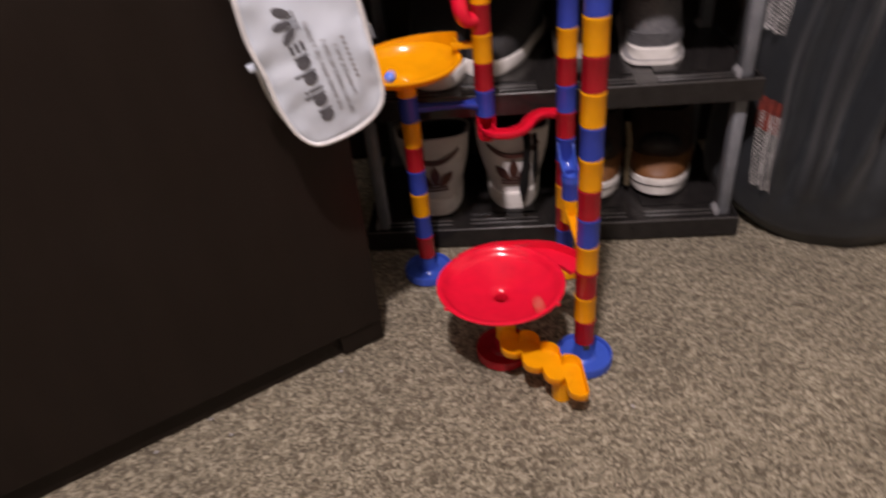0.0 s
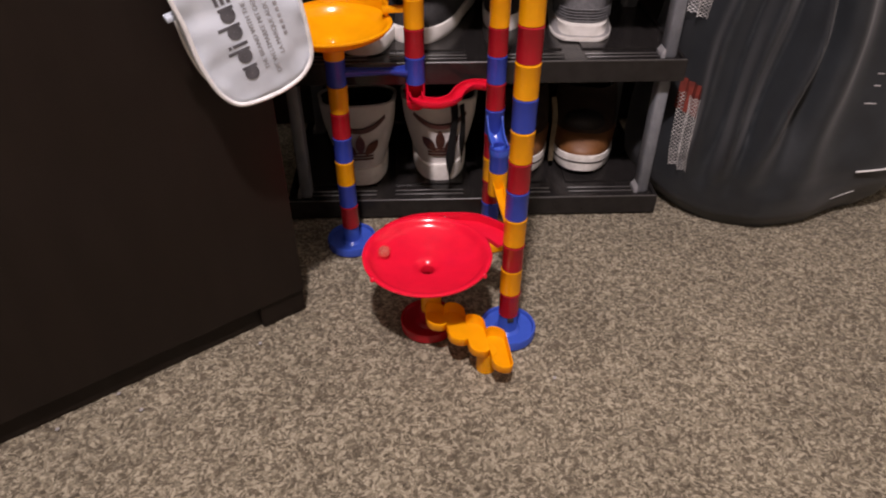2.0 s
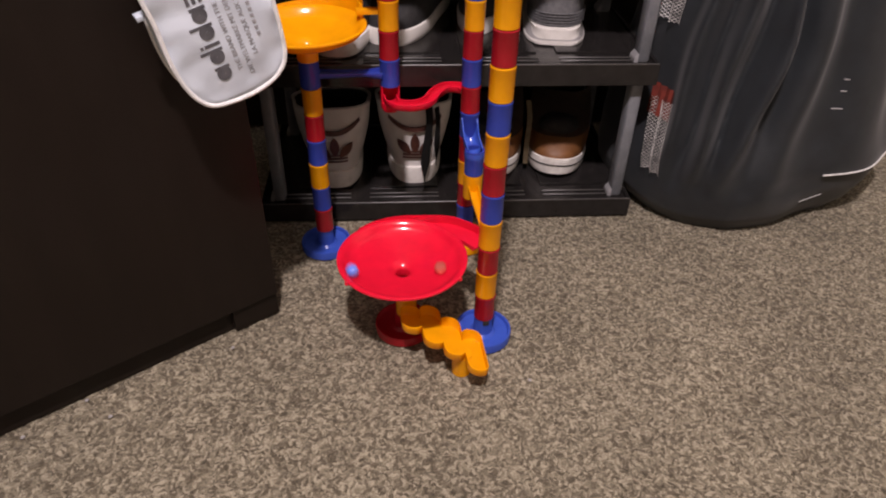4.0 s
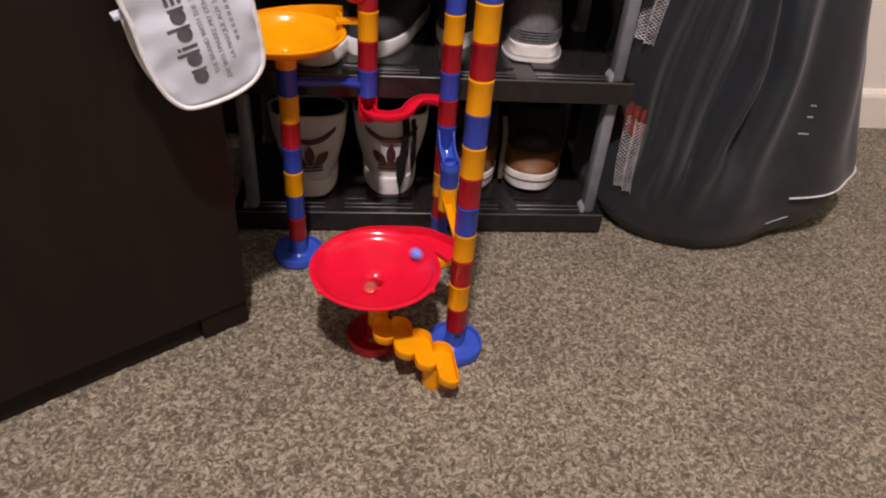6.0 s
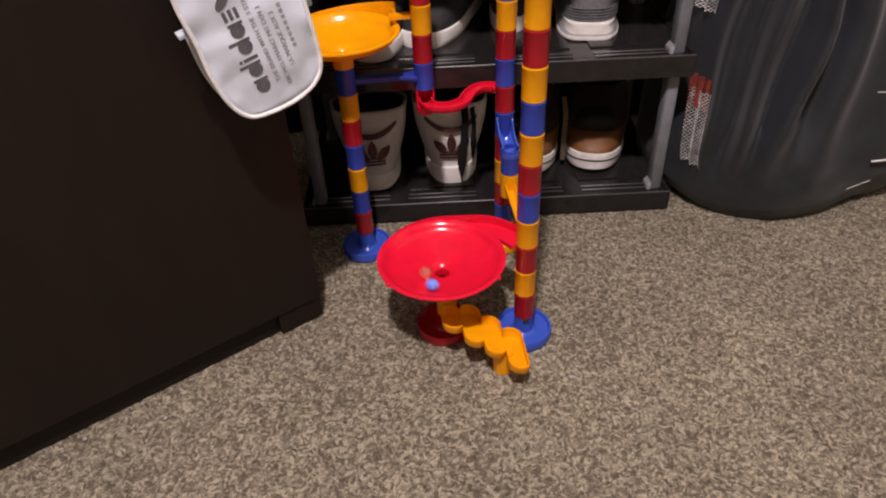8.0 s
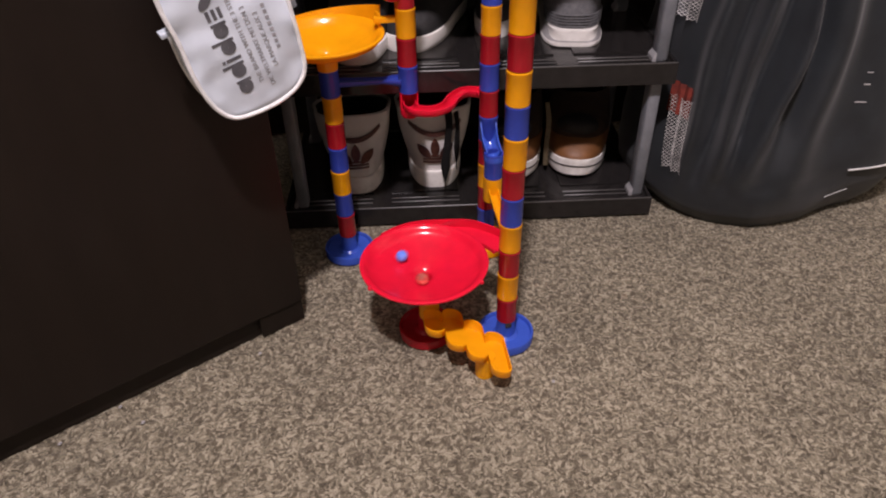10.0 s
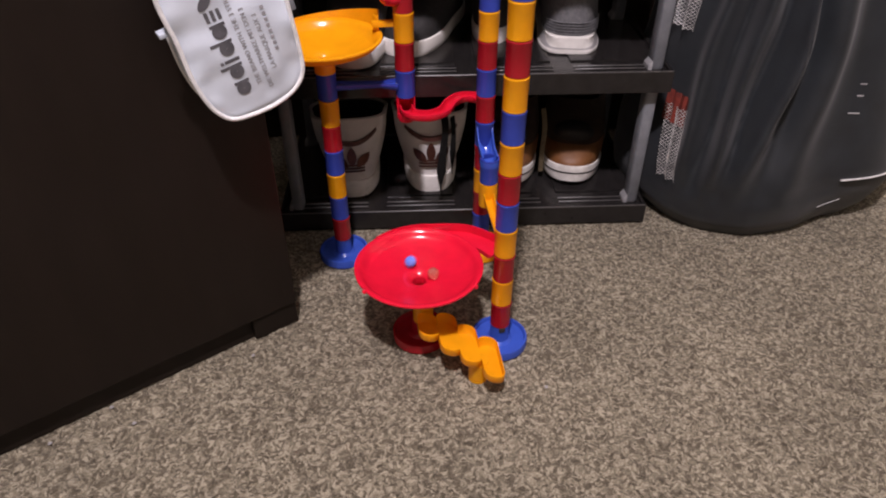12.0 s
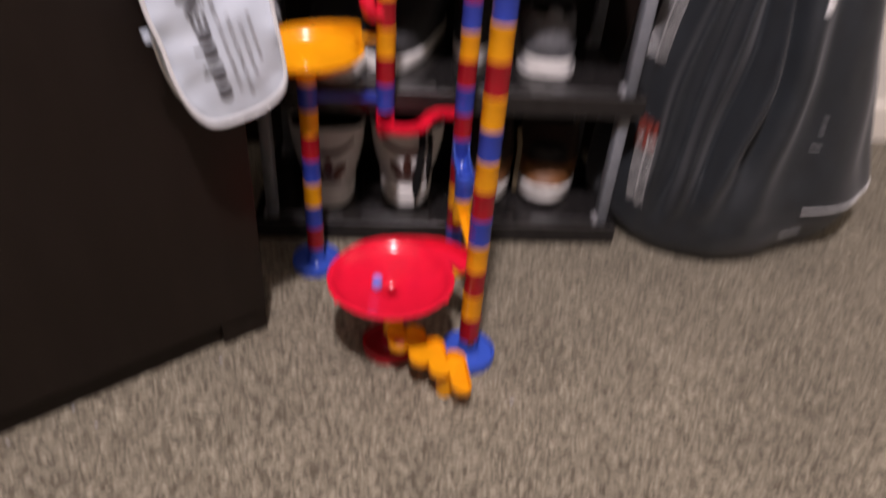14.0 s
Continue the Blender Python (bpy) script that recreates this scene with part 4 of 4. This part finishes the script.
# ---- white pouch hanging on the door ----
def pouch():
    n = Vector((0.60, -0.80, 0)).normalized()
    along = Vector((0.80, 0.60, 0))
    # its own space: x across, y up its length, z towards the room; the front face lies at z = 0
    tilt = radians(13)
    up = (Vector((0, 0, 1)) * math.cos(tilt) - along * math.sin(tilt))
    across = (along * math.cos(tilt) + Vector((0, 0, 1)) * math.sin(tilt))
    origin = Vector((-0.2949, -0.0668, 0.3686))
    place = Matrix(((across.x, up.x, n.x, origin.x), (across.y, up.y, n.y, origin.y), (across.z, up.z, n.z, origin.z), (0, 0, 0, 1)))
    bag = thing("pouch", place, "white coated fabric pouch with dark print, hanging on the dark cabinet", "pouch")
    length, deep = 0.26, 0.040
    corners = [(-0.014, length), (-0.018, 0.190), (-0.027, 0.135), (-0.0265, 0.095), (-0.0285, 0.058), (-0.0245, 0.026), (-0.012, 0.0045), (0.010, -0.002),
               (0.040, -0.0025), (0.063, 0.004), (0.0775, 0.0185), (0.0825, 0.045), (0.086, 0.085), (0.091, 0.145), (0.096, length)]
    rim = [(p.x, p.y) for p in smooth_path([(x, y, 0) for x, y in corners], 6)]
    mid = Vector((0.032, 0.125))

    def ring(f, z, dx=0.0, dy=0.0):
        """The outline drawn in towards the middle by a distance f."""
        out = []
        for x, y in rim:
            d = mid - Vector((x, y))
            d = Vector((d.x, d.y * 0.45)).normalized()
            pinch = 0.034 * min(1.0, max(0.0, (y - 0.095) / 0.04)) * min(1.0, -z / deep) if x < 0.03 and z < -0.004 else 0.0
            out.append((x + d.x * f + dx + pinch, y + d.y * f + dy, z))
        return out
    bm = bmesh.new()
    loops = [ring(0.006, -deep), ring(0.001, -deep + 0.003, -0.001, 0.003), ring(0.000, -deep + 0.010, -0.001, 0.003), ring(0.003, -deep * 0.5, -0.001, 0.002), ring(0.0005, -0.006), ring(0.0, -0.003),
             ring(0.0025, -0.0008), ring(0.007, 0.0006), ring(0.014, 0.0016), ring(0.024, 0.0022), ring(0.034, 0.0024)]
    for loop in loops[6:9]:
        # shallow puckers along the lower seam
        for i, (x, y, z) in enumerate(loop):
            if y < 0.08 or x < 0:
                loop[i] = (x, y, z + 0.0016 * noise.noise((x * 55, y * 55, 2.0)))
    rings(bm, loops, True, True)
    part("body", bm, POUCH, bag)
    part("piping", sweep([Vector((x, y, z + 0.0005)) for x, y, z in ring(-0.0004, -0.0015)], circle(0.0024, 8)), PIPING, bag, "white piped edge")
    part("piping", sweep([Vector((x, y, z)) for x, y, z in ring(-0.0008, -deep + 0.006, -0.001, 0.003)], circle(0.0018, 8)), PIPING, bag, "white piped edge")
    part("loop", box(bmesh.new(), (0.013, 0.005, 0.014), (-0.0315, 0.103, -0.018), 0.0012), POUCH, bag)
    # cord with its stopper beside the edge
    part("zip_cord", sweep([(0.0925, 0.092, -0.008), (0.0945, 0.125, -0.008), (0.098, 0.17, -0.008)], circle(0.0011, 6)), SOLE_GREY, bag, "thin pale zip cord")
    part("zip_pull", box(bmesh.new(), (0.006, 0.016, 0.004), (0.0925, 0.086, -0.008), 0.0012), GREY, bag, "small grey zip pull")
    z = 0.0027

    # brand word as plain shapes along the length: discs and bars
    def disc(x, y, r):
        return part("print", lathe([(0.0003, 0), (r, 0), (r, 0.0004), (0.0003, 0.0004)], (x, y, z), 24), INK, bag)

    def bar(x, y, sx, sy):
        return part("print", box(bmesh.new(), (sx, sy, 0.0005), (x, y, z), 0.0002), INK, bag, smooth=False)
    for y, tall in ((0.0305, 0), (0.0488, 1), (0.0740, 1), (0.0915, 0)):
        disc(0.0135, y, 0.0073)
        bar(0.0135 - (0.0035 if tall else 0.0), y + 0.0064, 0.0155 + (0.007 if tall else 0), 0.0030)
    bar(0.0135, 0.0612, 0.0155, 0.0032)
    bar(0.0028, 0.0612, 0.0030, 0.0032)
    for x in (0.0075, 0.0135, 0.0195):
        bar(x, 0.1075, 0.0036, 0.0105)
    # leaf mark above, with its stripes
    for x, y, turn in ((0.0085, 0.1335, -4), (0.0110, 0.1215, 38), (0.0130, 0.1450, -40)):
        part("print", lathe([(0.0003, 0), (1.0, 0), (1.0, 0.0004), (0.0003, 0.0004)], (0, 0, 0), 20), INK, bag,
             place=Matrix.Translation((x, y, z)) @ pose(0, 0, 0, 0, 0, turn) @ Matrix.Diagonal((0.0095, 0.0045, 1, 1)))
    for x in (0.0175, 0.0205, 0.0235):
        bar(x, 0.1335, 0.0016, 0.020)
    # slogan lines
    for x, y, line in ((0.0325, 0.027, "THE BRAND WITH THE 3 STRIPES"), (0.0425, 0.019, "DIE WELTMARKE MIT DEN 3"), (0.0525, 0.036, "LA MARQUE AUX 3")):
        cu = bpy.data.curves.new("print", "FONT")
        cu.body, cu.size, cu.extrude = line, 0.0068, 0.0002
        ob = new("print", cu)
        dg = bpy.context.evaluated_depsgraph_get()
        me = bpy.data.meshes.new_from_object(ob.evaluated_get(dg))
        bpy.data.objects.remove(ob)
        me.materials.clear()
        me.materials.append(INK_LIGHT)
        part("print", me, INK_LIGHT, bag, place=pose(x, y, z, 0, 0, 90))
    for k in range(8):
        part("print", box(bmesh.new(), (0.0036, 0.0034, 0.0005), (0.0600, 0.054 + 0.0062 * k, z)), INK_LIGHT, bag, smooth=False)
    # strap upward out of sight
    part("strap", box(bmesh.new(), (0.024, 0.30, 0.003), (0.04, length + 0.145, -0.02), 0.001), POUCH, bag)


pouch()


# ---- what moves ----
def motions():
    def circling(rows):
        out = []
        for t, r, a in rows:
            r2 = min(r, 0.074)
            out.append((t, pose(DISH[0] + r2 * math.cos(radians(a)), DISH[1] + r2 * math.sin(radians(a)), bowl(r2) + 0.0082)))
        return out

    def at(t, x, y, z):
        return (t, pose(x, y, z))
    early = [
        at(0.0, -0.272, 0.125, 0.366), at(0.1, -0.262, 0.170, 0.352), at(0.2, -0.266, 0.184, 0.321), at(0.3, -0.225, 0.195, 0.301),
        at(0.4, -0.185, 0.207, 0.297), at(0.5, -0.165, 0.212, 0.262), at(0.6, -0.153, 0.194, 0.257), at(0.7, -0.124, 0.190, 0.2565),
        at(0.8, -0.102, 0.222, 0.256), at(0.9, -0.085, 0.255, 0.256), at(1.0, -0.060, 0.254, 0.2555), at(1.1, -0.048, 0.215, 0.232),
        at(1.2, -0.046, 0.206, 0.2195), at(1.3, -0.045, 0.200, 0.2150), at(1.4, -0.044, 0.196, 0.2100), at(1.5, -0.041, 0.188, 0.2025),
        at(1.6, -0.037, 0.176, 0.184), at(1.7, -0.0355, 0.160, 0.1445), at(1.8, -0.0215, 0.104, 0.1395), at(1.9, -0.0165, 0.086, 0.1385), at(2.2, -0.0165, 0.083, 0.1384),
        at(2.8, -0.0170, 0.078, 0.1382), at(3.1, -0.034, 0.070, 0.1362), at(3.3, -0.062, 0.072, 0.1345)]
    blue = circling([
        (3.5, 0.074, -300), (3.7, 0.072, -242), (3.9, 0.07, -184), (4.1, 0.064, -127), (4.3, 0.0522, -69.8), (4.4, 0.0636, -36.7), (4.5, 0.0661, -10.5),
        (4.6, 0.0677, 19), (4.7, 0.0665, 45), (4.8, 0.0655, 71.3), (4.9, 0.0585, 102.8), (5, 0.0594, 133.6), (5.1, 0.0604, 163.7), (5.2, 0.0648, 193.4),
        (5.3, 0.0686, 216.7), (5.4, 0.0655, 238.7), (5.5, 0.0542, 264.7), (5.6, 0.0546, 298.4), (5.7, 0.0592, 329.5), (5.8, 0.0652, 355.6), (5.9, 0.0682, 374.4),
        (6, 0.0628, 397.2), (6.1, 0.0559, 425.7), (6.2, 0.0496, 459.3), (6.3, 0.0502, 495.8), (6.4, 0.0541, 528.3), (6.5, 0.0576, 557.2), (6.6, 0.058, 575.9),
        (6.7, 0.0516, 594.5), (6.8, 0.0406, 620.1), (6.9, 0.0367, 659.4), (7, 0.0465, 691.8), (7.1, 0.066, 719.1), (7.2, 0.0743, 739.7), (7.3, 0.0728, 757.2),
        (7.4, 0.0645, 780.3), (7.5, 0.048, 808.8), (7.6, 0.0407, 834.7), (7.7, 0.0345, 870.5), (7.8, 0.033, 914), (7.9, 0.0394, 954.3), (8, 0.0495, 981.9),
        (8.1, 0.0548, 1004.8), (8.2, 0.052, 1028), (8.3, 0.0479, 1054), (8.4, 0.0463, 1086.2), (8.5, 0.046, 1114.4), (8.6, 0.0447, 1143.4), (8.7, 0.043, 1172.7),
        (8.85, 0.0424, 1221.1), (9, 0.0417, 1269.4), (9.15, 0.0411, 1317.8), (9.3, 0.0405, 1366.2), (9.45, 0.0398, 1414.5), (9.6, 0.0392, 1462.9), (9.75, 0.0386, 1511.2),
        (9.9, 0.0379, 1559.6), (10.05, 0.0373, 1608), (10.2, 0.0366, 1656.3), (10.35, 0.036, 1704.7), (10.5, 0.0354, 1753.1), (10.65, 0.0347, 1801.4), (10.8, 0.0341, 1849.8),
        (10.9, 0.0292, 1884.1), (11, 0.0276, 1933.5), (11.2, 0.033, 1994), (11.4, 0.0201, 2075.7), (11.6, 0.0344, 2168.4), (11.8, 0.0378, 2212.5), (12, 0.0252, 2283.7),
        (12.2, 0.025, 2376.9), (12.4, 0.0234, 2450), (12.6, 0.0253, 2538.4), (12.8, 0.031, 2608.2), (13, 0.0237, 2672.4), (13.2, 0.0224, 2763.4), (13.4, 0.0242, 2841.7),
        (13.6, 0.0339, 2925), (13.8, 0.04, 2971.4), (13.9, 0.0288, 3003.7), (14, 0.019, 3057),
    ])
    red = circling([
        (0, 0.067, -37.7), (0.2, 0.0559, 42.8), (0.4, 0.0621, 87.2), (0.6, 0.0583, 140.6), (0.8, 0.0632, 198.4), (1, 0.0675, 244.6), (1.2, 0.0653, 295.4),
        (1.3, 0.063, 324), (1.4, 0.0641, 356.4), (1.5, 0.0636, 384.1), (1.6, 0.0591, 416), (1.7, 0.052, 448.9), (1.8, 0.0522, 482.5), (1.9, 0.0559, 513.4),
        (2, 0.0581, 536.1), (2.2, 0.0558, 572.6), (2.35, 0.0554, 613.9), (2.5, 0.0551, 655.2), (2.65, 0.0548, 696.4), (2.8, 0.0544, 737.7), (2.95, 0.0541, 779),
        (3.1, 0.0537, 820.3), (3.25, 0.0534, 861.5), (3.4, 0.053, 902.8), (3.55, 0.0527, 944.1), (3.7, 0.0523, 985.4), (3.85, 0.052, 1026.7), (4, 0.0516, 1067.9),
        (4.15, 0.0513, 1109.2), (4.3, 0.0509, 1150.5), (4.4, 0.0426, 1179.5), (4.5, 0.0378, 1222.5), (4.6, 0.038, 1261.5), (4.7, 0.04, 1296.9), (4.8, 0.0427, 1329.4),
        (4.9, 0.0461, 1353.7), (5, 0.0441, 1383), (5.1, 0.0463, 1407.3), (5.2, 0.0463, 1433.8), (5.3, 0.0433, 1458.9), (5.4, 0.0406, 1492), (5.5, 0.0413, 1523),
        (5.6, 0.038, 1556.6), (5.7, 0.0381, 1590.1), (5.8, 0.036, 1618.4), (5.9, 0.0298, 1659.6), (6, 0.0301, 1704.3), (6.1, 0.0361, 1743.7), (6.2, 0.0403, 1770.3),
        (6.3, 0.0432, 1794.7), (6.4, 0.0427, 1816.3), (6.5, 0.0358, 1835.9), (6.6, 0.0328, 1877.7), (6.7, 0.034, 1918.1), (6.8, 0.038, 1953.4), (6.9, 0.0371, 1983.1),
        (7, 0.032, 2018.7), (7.1, 0.0199, 2087.5), (7.2, 0.0322, 2134.2), (7.3, 0.044, 2161.3), (7.4, 0.0449, 2176.8), (7.5, 0.038, 2195.4), (7.6, 0.0403, 2220.3),
        (7.7, 0.0363, 2242.1), (7.8, 0.0266, 2284.3), (7.9, 0.0251, 2335.4), (8, 0.0276, 2386.5), (8.1, 0.0322, 2422.9), (8.2, 0.0291, 2445.9), (8.3, 0.0294, 2484.7),
        (8.4, 0.027, 2522.1), (8.5, 0.0283, 2565), (8.6, 0.0281, 2605.9), (8.7, 0.0283, 2642), (8.85, 0.0279, 2701), (9, 0.0275, 2760.1), (9.15, 0.0271, 2819.1),
        (9.3, 0.0267, 2878.2), (9.45, 0.0263, 2937.2), (9.6, 0.0259, 2996.3), (9.75, 0.0255, 3055.3), (9.9, 0.0251, 3114.3), (10.05, 0.0247, 3173.4), (10.2, 0.0243, 3232.4),
        (10.35, 0.0239, 3291.5), (10.5, 0.0235, 3350.5), (10.65, 0.0231, 3409.6), (10.8, 0.0227, 3468.6), (10.9, 0.0196, 3495.3), (11, 0.017, 3538.1), (11.2, 0.0255, 3641.8),
        (11.4, 0.0221, 3695.2), (11.6, 0.0117, 3800), (11.8, 0.0201, 3896.6), (12, 0.019, 3960), (12.2, 0.018, 4083.7), (12.4, 0.0188, 4165.2), (12.6, 0.0149, 4272.3),
        (12.8, 0.0225, 4352.3), (13, 0.0141, 4418.1),
    ])
    drop = [at(13.1, -0.122, 0.006, 0.108), at(13.2, -0.122, 0.002, 0.085), at(13.3, -0.117, -0.014, 0.060), at(13.4, -0.107, -0.046, 0.0575),
            at(13.6, -0.1055, -0.048, 0.0572), at(14.0, -0.1045, -0.0485, 0.057)]
    walk(blue_marble, early + blue)
    walk(clear_marble, red + drop)


motions()
